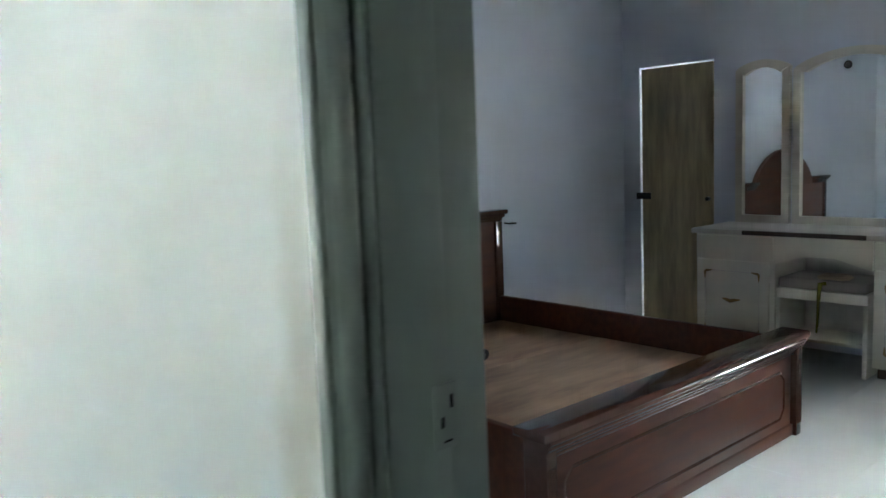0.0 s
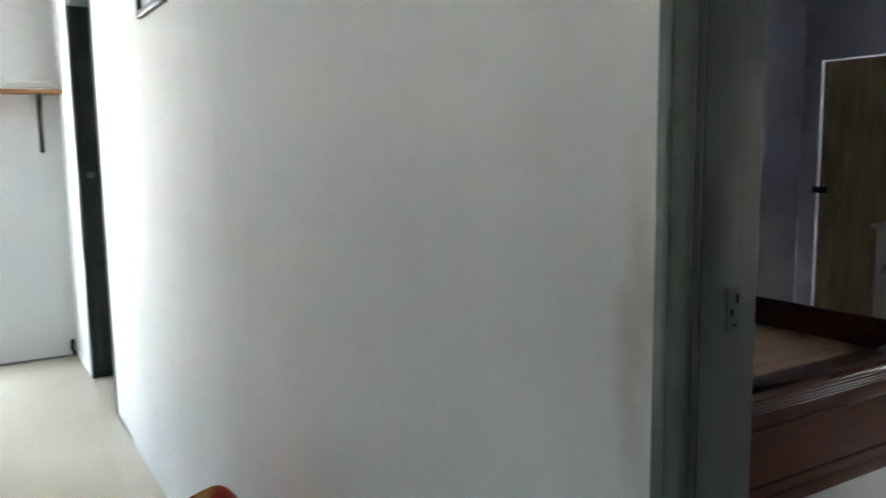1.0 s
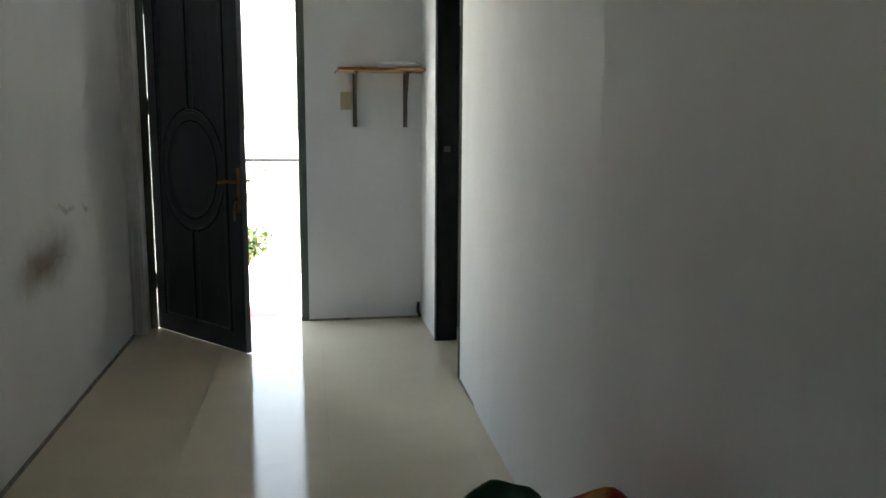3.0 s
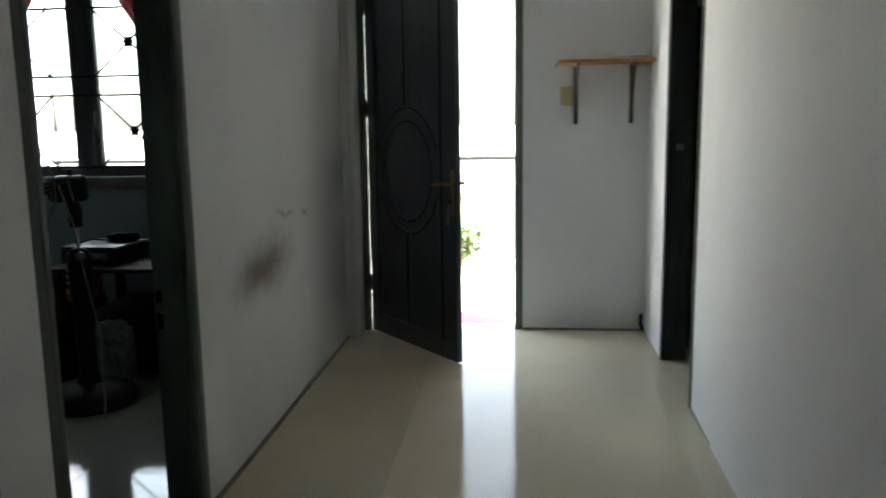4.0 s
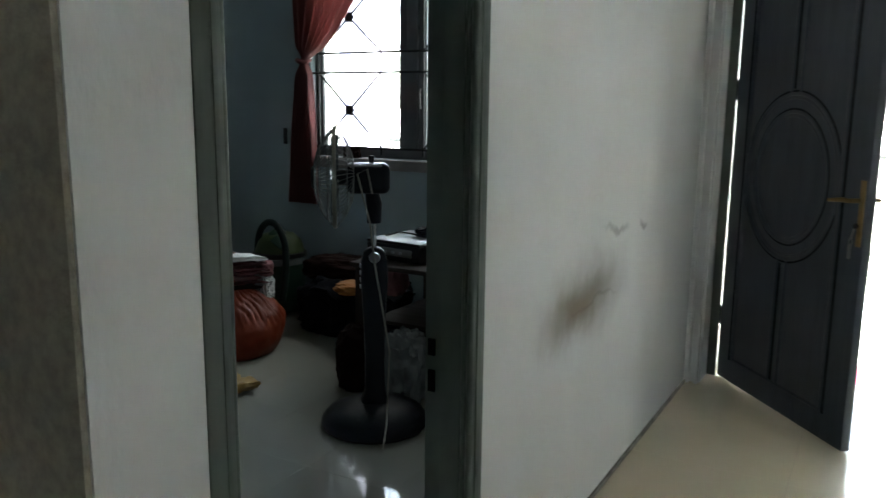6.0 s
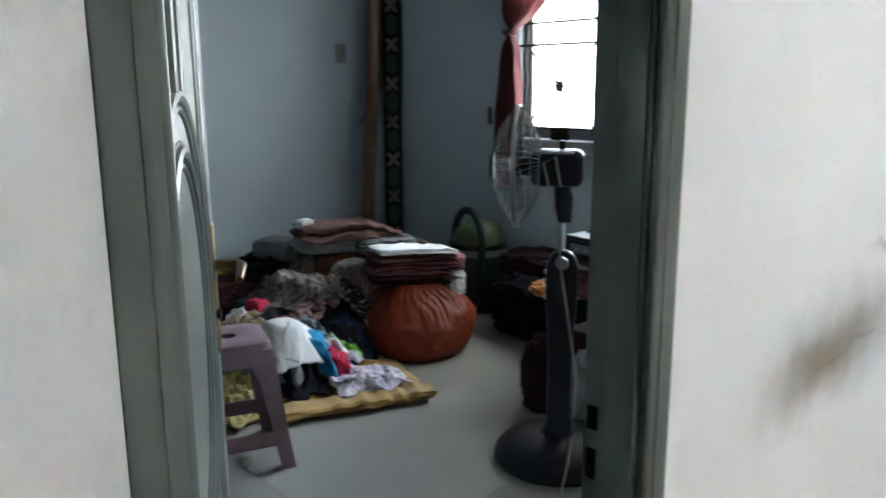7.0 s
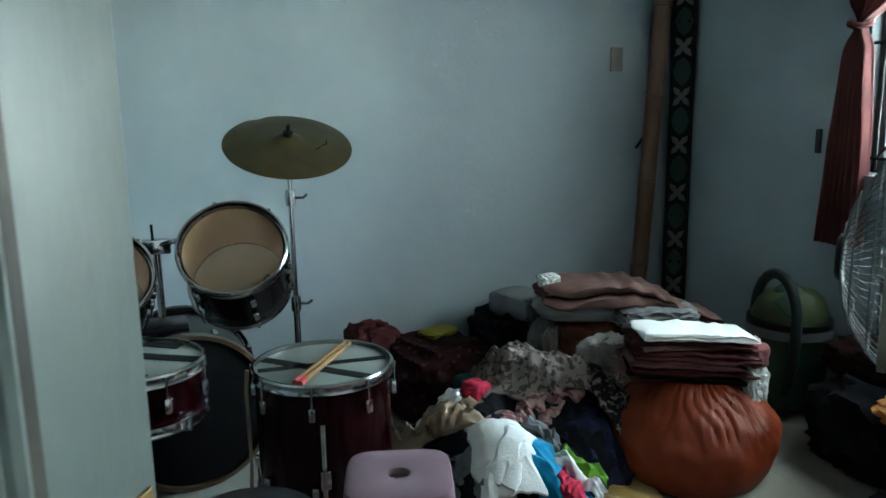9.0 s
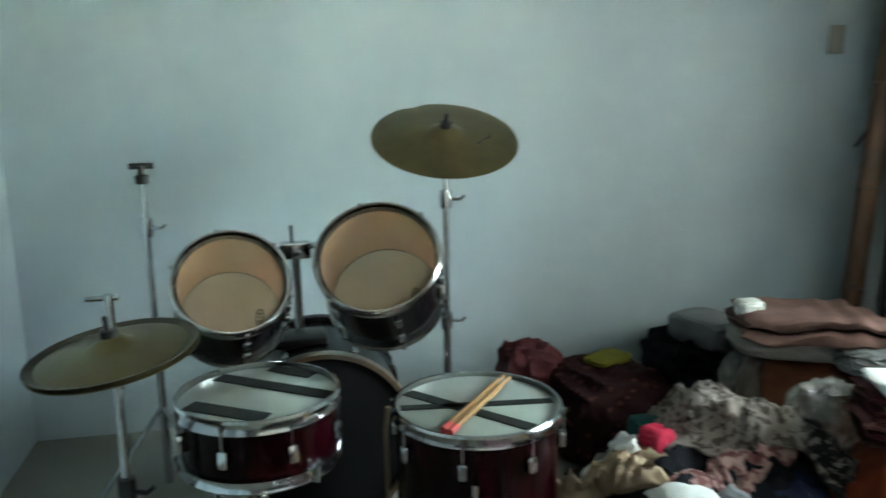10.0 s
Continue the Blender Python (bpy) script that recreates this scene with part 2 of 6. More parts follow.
M_PAPER = mat("white_paper", (0.72, 0.73, 0.72), 0.8, var=0.05)
M_ORANGE = mat("rust_orange_satin", (0.14, 0.0205, 0.0055), 0.5, var=0.15, scale=5, bump=0.1, bscale=200, spec=0.2)
M_MAUVE = mat("mauve_blanket_cotton", (0.105, 0.062, 0.054), 0.8, var=0.35, scale=9, bump=0.2, bscale=160, spec=0.12)
M_WINECL = mat("wine_folded_cloth", (0.048, 0.0115, 0.014), 0.75, var=0.3, scale=9, bump=0.25, bscale=160, spec=0.12)
M_PINK = mat("dusty_pink_cloth", (0.17, 0.075, 0.08), 0.8, var=0.2, scale=8, bump=0.2, bscale=160, spec=0.12)
M_BROWNCL = mat("brown_cloth_bundle", (0.10, 0.033, 0.016), 0.8, var=0.2, scale=7, bump=0.25, bscale=140, spec=0.12)
M_WHITECL = mat("white_cotton", (0.56, 0.58, 0.57), 0.85, var=0.08, scale=7, bump=0.2, bscale=160, spec=0.12)
M_GREYCL = mat("grey_cotton", (0.14, 0.15, 0.16), 0.85, var=0.2, scale=7, bump=0.2, bscale=160, spec=0.12)
M_PALEGREY = mat("pale_grey_cotton", (0.20, 0.20, 0.195), 0.85, var=0.15, scale=7, bump=0.2, bscale=160, spec=0.12)
M_CYAN = mat("bright_blue_cloth", (0.008, 0.16, 0.30), 0.7, var=0.15, scale=7, bump=0.2, bscale=160, spec=0.12)
M_LIME = mat("lime_green_cloth", (0.085, 0.20, 0.02), 0.7, var=0.15, spec=0.12)
M_RED = mat("crimson_cloth", (0.38, 0.022, 0.055), 0.75, var=0.15, bump=0.2, bscale=160, spec=0.12)
M_LILAC = pattern("lilac_print", (0.40, 0.385, 0.43), (0.27, 0.26, 0.32), 30)
M_MUSTARD = mat("mustard_mat_cloth", (0.25, 0.16, 0.045), 0.7, var=0.25, scale=8, bump=0.3, bscale=120, sheen=0.2, spec=0.12)
M_OLIVEP = pattern("olive_leaf_print", (0.27, 0.235, 0.09), (0.13, 0.12, 0.045), 26)
M_BEIGE = mat("beige_cotton", (0.24, 0.185, 0.13), 0.85, var=0.15, bump=0.2, bscale=160, spec=0.12)
M_TEAL = mat("dark_teal_cloth", (0.012, 0.06, 0.055), 0.8, var=0.2, spec=0.12)
M_NAVYCL = mat("navy_cloth", (0.010, 0.014, 0.036), 0.85, var=0.2, bump=0.2, bscale=160, spec=0.12)
M_LACE = pattern("pale_lace_print", (0.055, 0.045, 0.04), (0.155, 0.138, 0.127), 38, kind="NOISE", thresh=0.50)
M_LACEPINK = pattern("faded_pink_print", (0.13, 0.058, 0.06), (0.24, 0.16, 0.15), 34, kind="NOISE", thresh=0.46)
M_FLORAL = pattern("dark_floral_print", (0.012, 0.011, 0.013), (0.17, 0.15, 0.14), 42, kind="NOISE", thresh=0.40)
M_MAROONP = pattern("maroon_print", (0.014, 0.0032, 0.0042), (0.046, 0.018, 0.015), 24, thresh=0.24)
M_OLIVEC = mat("olive_yellow_cloth", (0.10, 0.095, 0.012), 0.8, var=0.2, spec=0.12)
M_DARKCL = mat("dark_slate_cloth", (0.007, 0.008, 0.011), 0.85, var=0.3, bump=0.2, bscale=140, spec=0.05)
M_DARKRED = mat("dark_brown_red_cloth", (0.013, 0.006, 0.005), 0.85, var=0.3, bump=0.2, bscale=140, spec=0.05)
M_PLASTIC = mat("clear_plastic_bag", (0.13, 0.14, 0.145), 0.2, var=0.15, scale=12, bump=0.5, bscale=40)
M_VACG = mat("green_vacuum_plastic", (0.006, 0.032, 0.019), 0.55, var=0.1)
M_VACY = mat("dull_yellow_green_lid", (0.040, 0.062, 0.018), 0.55, var=0.12)
M_HOSE = mat("dark_green_hose", (0.012, 0.02, 0.02), 0.5, spec=0.12)
M_SOFARED = pattern("red_orange_sofa_print", (0.42, 0.035, 0.02), (0.55, 0.26, 0.06), 7, kind="NOISE", thresh=0.42)
M_SOFAGRN = mat("green_satin_cloth", (0.004, 0.045, 0.013), 0.7, var=0.15, scale=5, spec=0.05)
M_LEAFG = mat("plant_leaf", (0.03, 0.06, 0.01), 0.5, var=0.35, scale=9)
M_TRUNK = mat("stem_bark", (0.16, 0.11, 0.06), 0.9, var=0.2)
M_GARDENW = mat("garden_wall_render", (0.66, 0.65, 0.60), 0.9, var=0.1, scale=1.5)
# lavender lowered to carry the shade of a porch roof not built
M_LAVCOL = mat("shaded_lavender_paint", (0.27, 0.25, 0.35), 0.7, var=0.06)
M_MATPINK = mat("pink_door_mat", (0.14, 0.008, 0.03), 0.9, var=0.15, bump=0.3)
M_PIC = mat("picture_print", (0.35, 0.38, 0.40), 0.5, var=0.5, scale=9)
M_ORANGEBOX = mat("orange_carton", (0.30, 0.11, 0.015), 0.7, var=0.1)
M_CARD = mat("brown_cardboard", (0.30, 0.20, 0.115), 0.85, var=0.12)
M_GLASS = pane_glass("window_glass")


def hazy_film(name, col, fac):
    """A clear plastic head with a milky haze."""
    m = mat(name, col, 0.3, var=0.1, bump=0.02)
    nt = m.node_tree
    mx, tr = nt.nodes.new("ShaderNodeMixShader"), nt.nodes.new("ShaderNodeBsdfTransparent")
    mx.inputs[0].default_value = fac
    nt.links.new(tr.outputs[0], mx.inputs[1])
    nt.links.new(nt.nodes["Principled BSDF"].outputs[0], mx.inputs[2])
    nt.links.new(mx.outputs[0], nt.nodes["Material Output"].inputs[0])
    return m


def lit_through(m, col, fac):
    """Lets a thin cloth glow where light falls on its far side."""
    nt = m.node_tree
    mx, tl = nt.nodes.new("ShaderNodeMixShader"), nt.nodes.new("ShaderNodeBsdfTranslucent")
    mx.inputs[0].default_value = fac
    tl.inputs[0].default_value = (*col, 1)
    nt.links.new(nt.nodes["Principled BSDF"].outputs[0], mx.inputs[1])
    nt.links.new(tl.outputs[0], mx.inputs[2])
    nt.links.new(mx.outputs[0], nt.nodes["Material Output"].inputs[0])


M_CLEARPL = hazy_film("crinkled_clear_plastic", (0.20, 0.205, 0.20), 0.45)
lit_through(M_CURTAIN, (0.42, 0.20, 0.19), 0.36)
M_CLEARHEAD = hazy_film("hazy_clear_head", (0.30, 0.205, 0.13), 0.22)
M_GLASSD = pane_glass("smoked_glass", (0.25, 0.3, 0.36))


# ---- mesh helpers ----
def box(bm, x0, x1, y0, y1, z0, z1, bev=0.0, seg=2, m=None):
    r = bmesh.ops.create_cube(bm, size=1.0)
    vs = r["verts"]
    for v in vs:
        v.co = Vector((x0 + (v.co.x + 0.5) * (x1 - x0), y0 + (v.co.y + 0.5) * (y1 - y0), z0 + (v.co.z + 0.5) * (z1 - z0)))
    if bev:
        es = list({e for v in vs for e in v.link_edges})
        out = bmesh.ops.bevel(bm, geom=es, offset=bev, segments=seg, affect="EDGES", profile=0.5)
        vs = list({v for f in out["faces"] for v in f.verts} | {v for v in vs if v.is_valid})
    if m is not None:
        bmesh.ops.transform(bm, matrix=m, verts=vs)
    return vs


def frame_axes(d):
    d = d.normalized()
    a = Vector((0, 0, 1)) if abs(d.z) < 0.9 else Vector((1, 0, 0))
    u = d.cross(a).normalized()
    return u, d.cross(u).normalized()


def ring_tube(bm, pts, radii, seg=10, caps=True, closed=False):
    """A round tube along points, with a radius at each."""
    pts = [Vector(p) for p in pts]
    if not isinstance(radii, (list, tuple)):
        radii = [radii] * len(pts)
    rings, n = [], len(pts)
    u = None
    for i, p in enumerate(pts):
        if closed:
            d = pts[(i + 1) % n] - pts[i - 1]
        else:
            d = pts[min(i + 1, n - 1)] - pts[max(i - 1, 0)]
        d.normalize()
        if u is None:
            u, w = frame_axes(d)
        else:
            u = (u - d * u.dot(d)).normalized()
        w = d.cross(u)
        rings.append([bm.verts.new(p + (u * math.cos(a) + w * math.sin(a)) * radii[i]) for a in [2 * math.pi * k / seg for k in range(seg)]])
    for i in range(n if closed else n - 1):
        a, b = rings[i], rings[(i + 1) % n]
        for k in range(seg):
            bm.faces.new((a[k], a[(k + 1) % seg], b[(k + 1) % seg], b[k]))
    if caps and not closed:
        bm.faces.new(rings[0][::-1])
        bm.faces.new(rings[-1])


def lathe(bm, prof, seg=32, m=None):
    """Turns (radius, height) pairs round z."""
    rings, vs = [], []
    for r, z in prof:
        if r < 1e-5:
            v = [bm.verts.new((0, 0, z))]
        else:
            v = [bm.verts.new((r * math.cos(2 * math.pi * k / seg), r * math.sin(2 * math.pi * k / seg), z)) for k in range(seg)]
        rings.append(v)
        vs += v
    for a, b in zip(rings, rings[1:]):
        for k in range(seg):
            q = [a[k % len(a)], a[(k + 1) % len(a)], b[(k + 1) % len(b)], b[k % len(b)]]
            q = list(dict.fromkeys(q))
            if len(q) > 2:
                try:
                    bm.faces.new(q)
                except ValueError:
                    pass
    if m is not None:
        bmesh.ops.transform(bm, matrix=m, verts=vs)
    return vs


def prism(bm, pts, z0, z1, bev=0.0):
    """An upright block over a plan outline."""
    lo = [bm.verts.new((x, y, z0)) for x, y in pts]
    hi = [bm.verts.new((x, y, z1)) for x, y in pts]
    n = len(pts)
    for i in range(n):
        bm.faces.new((lo[i], lo[(i + 1) % n], hi[(i + 1) % n], hi[i]))
    bm.faces.new(hi)
    bm.faces.new(lo[::-1])
    return lo + hi


def along(d, origin=(0, 0, 0)):
    """A pose whose z axis runs along d."""
    return Matrix.Translation(origin) @ Vector(d).to_track_quat("Z", "Y").to_matrix().to_4x4()


def part(name, bm, material, parent=None, label="", smooth=True, m=None):
    bmesh.ops.recalc_face_normals(bm, faces=bm.faces)
    me = bpy.data.meshes.new(name)
    bm.to_mesh(me)
    bm.free()
    me.materials.append(material)
    if smooth:
        me.polygons.foreach_set("use_smooth", [True] * len(me.polygons))
        me.set_sharp_from_angle(angle=radians(38))
    ob = new(name, me)
    if parent is not None:
        ob.parent = parent
    if m is not None:
        ob.matrix_basis = m
    if label:
        tagged(ob, label)
    return ob


def thing(name, label, category, m=None, group="", kind=""):
    ob = new(name)
    ob.empty_display_size = 0.1
    if m is not None:
        ob.matrix_basis = m
    return tagged(ob, label, category, group, kind)


def bmx():
    return bmesh.new()


def boxes(*items):
    bm = bmx()
    for it in items:
        box(bm, *it)
    return bm


def lump(dims, seed, fold=0.12, freq=2.2, sub=5, boxy=0.8, flat=-0.8, sq=4, layers=0, pleat=0.0):
    """A soft bundle: a rounded block with folds, flat below. Base at z = 0."""
    bm = bmx()
    bmesh.ops.create_icosphere(bm, subdivisions=sub, radius=1.0)
    off = Vector((seed * 3.7, seed * 1.9, seed * 5.3))
    for v in bm.verts:
        p = v.co.normalized()
        q = Vector([math.copysign(abs(c) ** boxy, c) for c in p])
        k = 1.0 / max(1e-6, (abs(q.x) ** sq + abs(q.y) ** sq + abs(q.z) ** 4) ** (1 / sq))
        q = q * k * 0.9
        f = 1 - abs(noise.noise(p * freq + off)) * 2
        g = noise.noise(p * freq * 2.7 + off)
        c = 1 - abs(noise.noise(p * freq * 4.4 + off * 1.3)) * 2.4
        q *= 1 + fold * (f - 0.5) + fold * 0.35 * g + fold * 0.22 * c
        if layers:
            e = 1 + 0.04 * math.cos(2 * math.pi * layers * q.z) * (1 - abs(p.z))
            q.x, q.y = q.x * e, q.y * e
        if pleat:
            q.z += pleat * max(0, p.y) * math.sin(q.x * 17 + 5 * noise.noise(p * 1.5 + off)) + pleat * 0.4 * noise.noise(p * 5 + off)
        q.z = max(q.z, flat)
        v.co = Vector((q.x * dims[0] / 2, q.y * dims[1] / 2, (q.z - flat) * dims[2] / (0.95 - flat)))
    return bm


def sheet(w, d, seed, height, amp=0.03, freq=5.0, thick=0.008, nx=64, ny=64, ragged=0.06):
    """A crumpled cloth lying over what is under it; height(x, y) in its own plane."""
    bm = bmx()
    off = Vector((seed * 2.3, seed * 4.1, seed))
    grid = []
    for i in range(nx + 1):
        row = []
        for j in range(ny + 1):
            u, v = i / nx - 0.5, j / ny - 0.5
            x = u * w + ragged * noise.noise(Vector((u * 4, v * 4, seed)))
            y = v * d + ragged * noise.noise(Vector((u * 4, v * 4, seed + 9)))
            wx, wy = x + 0.05 * noise.noise(Vector((x * 6, y * 6, seed + 3))), y + 0.05 * noise.noise(Vector((x * 6, y * 6, seed + 6)))
            n1 = 1 - abs(noise.noise(Vector((wx * freq * 1.6, wy * freq * 0.6, seed)) + off)) * 2.6
            n2 = 0.6 * (1 - abs(noise.noise(Vector((wx * freq * 1.5 + wy * freq * 3.2, wy * freq * 1.2, seed + 2)) + off)) * 2.6)
            n3 = 1 - abs(noise.noise(Vector((wx * freq * 4.3 - wy * freq * 1.5, wy * freq * 3.1, seed + 5)) + off)) * 2.6
            edge = min(1, 4 * min(0.5 - abs(u), 0.5 - abs(v)) + 0.15)
            row.append(bm.verts.new((x, y, height(x, y) + amp * edge * (0.5 + 0.7 * n1 + 0.4 * n2 + 0.22 * n3) + thick)))
        grid.append(row)
    thick_grid(bm, grid, thick, (0, 0, -1))
    return bm


def thick_grid(bm, grid, th, down):
    """Turns a grid of vertices into a sheet with a back and a rim; down is the way to the back."""
    nx, ny = len(grid), len(grid[0])
    back = [[bm.verts.new(v.co + Vector(down) * th) for v in row] for row in grid]
    for i in range(nx - 1):
        for j in range(ny - 1):
            bm.faces.new((grid[i][j], grid[i + 1][j], grid[i + 1][j + 1], grid[i][j + 1]))
            bm.faces.new((back[i][j], back[i][j + 1], back[i + 1][j + 1], back[i + 1][j]))
    for i in range(nx - 1):
        for j in (0, ny - 1):
            bm.faces.new((grid[i][j], grid[i + 1][j], back[i + 1][j], back[i][j]))
    for j in range(ny - 1):
        for i in (0, nx - 1):
            bm.faces.new((grid[i][j], grid[i][j + 1], back[i][j + 1], back[i][j]))


def folded(w_, d_, turns, gap, seed, droop=0.0, wave=0.006, thick=0.75, ripple=0.0):
    """A cloth folded back and forth over itself: the folds show along x, its width runs along y, base at z = 0."""
    rn = random.Random(seed)
    line = []
    for k in range(turns):
        e0, e1 = rn.uniform(-0.012, 0.004), rn.uniform(-0.010, 0.006)
        xs = [-d_ / 2 - e0 + (d_ + e0 + e1) * i / 9 for i in range(10)]
        if k % 2:
            xs = xs[::-1]
        line += [(x, gap * (k + 0.5)) for x in xs]
        if k < turns - 1:
            sx = 1 if k % 2 == 0 else -1
            line += [(xs[-1] + sx * gap * 0.5 * math.sin(math.pi * q / 6), gap * (k + 0.5) + gap * (0.5 - 0.5 * math.cos(math.pi * q / 6))) for q in range(1, 6)]
    h = gap * thick * 0.5
    rim = []
    for i, (x, z) in enumerate(line):
        a, b = line[max(0, i - 1)], line[min(len(line) - 1, i + 1)]
        tx, tz = b[0] - a[0], b[1] - a[1]
        ln = math.hypot(tx, tz) or 1
        rim.append((x, z, -tz / ln * h, tx / ln * h))
    loop = [(x + u, z + v) for x, z, u, v in rim] + [(x - u, z - v) for x, z, u, v in rim[::-1]]
    bm = bmx()
    rows, ny = [], 36
    for j in range(ny + 1):
        v = j / ny - 0.5
        end = 1 - 0.25 * max(0, abs(v) - 0.44) / 0.06
        row = []
        for x, z in loop:
            level = z / (gap * turns)
            nx = wave * 1.6 * noise.noise(Vector((v * 5, level * 3.1, seed))) * (x / (d_ / 2))
            nz = wave * noise.noise(Vector((v * 7, x * 9, seed + level)))
            ny_ = wave * 2.5 * noise.noise(Vector((x * 6, level * 5, seed + 3))) * (v * 2)
            zz = gap * turns * 0.5 + (z - gap * turns * 0.5) * end
            sag = droop * max(0, v + 0.12) ** 2 * (0.4 + level)
            crease = ripple * math.sin(v * 52 + x * 9 + 3 * noise.noise(Vector((v * 3, x * 4, seed + 8)))) * min(1, max(0, v + 0.30) * 3) * (0.3 + level)
            row.append(bm.verts.new((x + nx + crease * 0.6, v * w_ + ny_, zz + nz - sag + crease)))
        rows.append(row)
    m_ = len(loop)
    for j in range(ny):
        for k in range(m_):
            q = (k + 1) % m_
            bm.faces.new((rows[j][k], rows[j][q], rows[j + 1][q], rows[j + 1][k]))
    for row in (rows[0], rows[-1]):
        n_ = len(line)
        for i in range(n_ - 1):
            bm.faces.new((row[i], row[i + 1], row[2 * n_ - 2 - i], row[2 * n_ - 1 - i]))
    return bm


def structure(name, bm, material, label, category="wall"):
    return tagged(part(name, bm, material, smooth=False), label, category, kind="structure")


# ---- walls, ceiling, ground ----
H = 3.0
bm = bmx()
box(bm, 0.80, 0.935, -3.0, -0.49, 0, H)
box(bm, 0.80, 0.935, -0.49, 0.363, 2.16, H)
prism(bm, [(0.80, 0.363), (0.780, 1.2), (0.749, 1.872), (0.758, 1.886), (0.770, 2.5), (0.782, 3.2), (0.80, 3.96), (0.935, 3.96), (0.935, 0.363)], 0, H)
box(bm, 0.80, 0.935, 3.96, 4.815, 2.22, H)
box(bm, 0.80, 0.935, 4.815, 5.42, 0, H)
structure("wall_hall_east", bm, M_HALL, "white painted plaster hall wall with two doorways")
bm = boxes((-5.1, -3.72, 5.42, 5.57, 0, H), (-3.72, -2.22, 5.42, 5.57, 0, 1.04), (-3.72, -2.22, 5.42, 5.57, 2.35, H), (-2.22, -1.25, 5.42, 5.57, 0, H))
structure("wall_drum_room_north", bm, M_DRUM, "blue-grey painted outer wall with a barred window")
bm = boxes((-1.25, -1.045, 5.42, 5.57, 0, H), (-1.045, 0.006, 5.42, 5.57, 2.72, H), (0.006, 2.73, 5.42, 5.57, 0, H))
structure("wall_hall_north", bm, M_HALL, "white painted entrance wall round the front door")
bm = boxes((-1.25, -1.12, 1.785, 1.973, 0, H), (-1.25, -1.12, 1.973, 2.862, 2.16, H), (-1.25, -1.12, 2.862, 5.42, 0, H))
structure("wall_hall_west", bm, M_HALL_L, "white painted hall wall with a sooty rubbed stain")
bm = boxes((-1.12, -1.045, 5.19, 5.42, 0, H), (-1.075, -1.055, 5.165, 5.19, 0, H), (-1.12, -1.10, 5.165, 5.19, 0, H))
structure("pilaster_hall", bm, M_HALL, "white plaster pilaster beside the front door", "pilaster")
structure("wall_drum_room_west", boxes((-5.1, -4.95, 1.37, 5.42, 0, H)), M_DRUM, "blue-grey painted plaster wall behind the drums")
structure("wall_drum_room_south", boxes((-4.95, -2.3, 1.37, 1.5, 0, H), (-2.43, -2.3, 1.5, 1.785, 0, H), (-2.43, -1.25, 1.789, 1.9, 0, H)), M_DRUM, "blue-grey painted plaster wall with a jog")
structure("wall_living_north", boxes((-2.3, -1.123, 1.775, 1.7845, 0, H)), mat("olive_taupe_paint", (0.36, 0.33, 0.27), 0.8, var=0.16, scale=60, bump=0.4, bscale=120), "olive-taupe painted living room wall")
structure("wall_living_west", boxes((-2.43, -2.3, -3.0, -0.95, 0, H), (-2.43, -2.3, -0.5, 1.37, 0, H), (-2.43, -2.3, -0.95, -0.5, 0, 1.1), (-2.43, -2.3, -0.95, -0.5, 1.55, H)), M_HALL, "white painted living room wall")
structure("wall_living_south", boxes((-2.43, 0.935, -3.13, -3.0, 0, H)), M_HALL, "white painted living room wall")
structure("wall_bedroom_north", boxes((0.935, 5.83, 3.42, 3.55, 0, H)), M_BED, "lavender-grey painted plaster bedroom wall")
structure("wall_bedroom_east", boxes((5.70, 5.83, -1.6, 0.0, 0, H), (5.70, 5.83, 0.0, 0.7, 0, 1.1), (5.70, 5.83, 0.0, 0.7, 1.6, H), (5.70, 5.83, 0.7, 2.67, 0, H), (5.70, 5.83, 2.67, 3.27, 1.95, H), (5.70, 5.83, 3.27, 3.42, 0, H)), M_BED, "lavender-grey bedroom wall with a narrow doorway")
structure("wall_bedroom_south", boxes((0.935, 5.83, -1.73, -1.6, 0, H)), M_BED, "lavender-grey painted plaster bedroom wall")
structure("wall_bedroom_west", boxes((0.937, 0.947, -1.6, -0.50, 0, H), (0.937, 0.947, 0.373, 3.42, 0, H), (0.937, 0.947, -0.50, 0.373, 2.17, H)), M_BED, "lavender-grey plaster on the bedroom side")
structure("wall_store_east", boxes((2.6, 2.73, 3.55, 5.42, 0, H)), M_HALL, "plain wall of the store room")
structure("wall_washroom", boxes((7.2, 7.3, 2.0, 3.6, 0, 2.2), (7.2, 7.3, 2.0, 3.6, 2.4, H), (5.83, 7.3, 3.6, 3.7, 0, H), (5.83, 7.3, 1.9, 2.0, 0, H)), M_HALL, "plain pale washroom wall")
structure("ceiling", boxes((-5.1, 7.3, -3.13, 5.57, H, H + 0.1)), M_CEIL, "plain unseen ceiling, darkened to cut bounced light", "ceiling")
# added out of view: blocks direct sun at the bedroom window opening
structure("eaves", boxes((5.83, 7.1, -3.13, 1.9, 2.42, 2.5)), M_CEIL, "unseen eaves added to keep sun out of the bedroom", "eaves")
structure("ground", boxes((-400, 400, 5.57, 800, -0.5, -0.16), (-400, 400, -400, -3.13, -0.5, -0.16), (-400, -5.1, -3.13, 5.57, -0.5, -0.16), (7.3, 400, -3.13, 5.57, -0.5, -0.16)), M_GROUND, "pale concrete yard round the house", "ground")
structure("porch", boxes((-5.1, 2.73, 5.57, 7.9, -0.16, -0.02)), M_PORCH, "pale tiled porch before the front door", "porch")
structure("garden_wall", boxes((-9, 6, 9.2, 9.35, -0.16, 0.96)), M_GARDENW, "sunlit rendered garden wall", "garden wall")
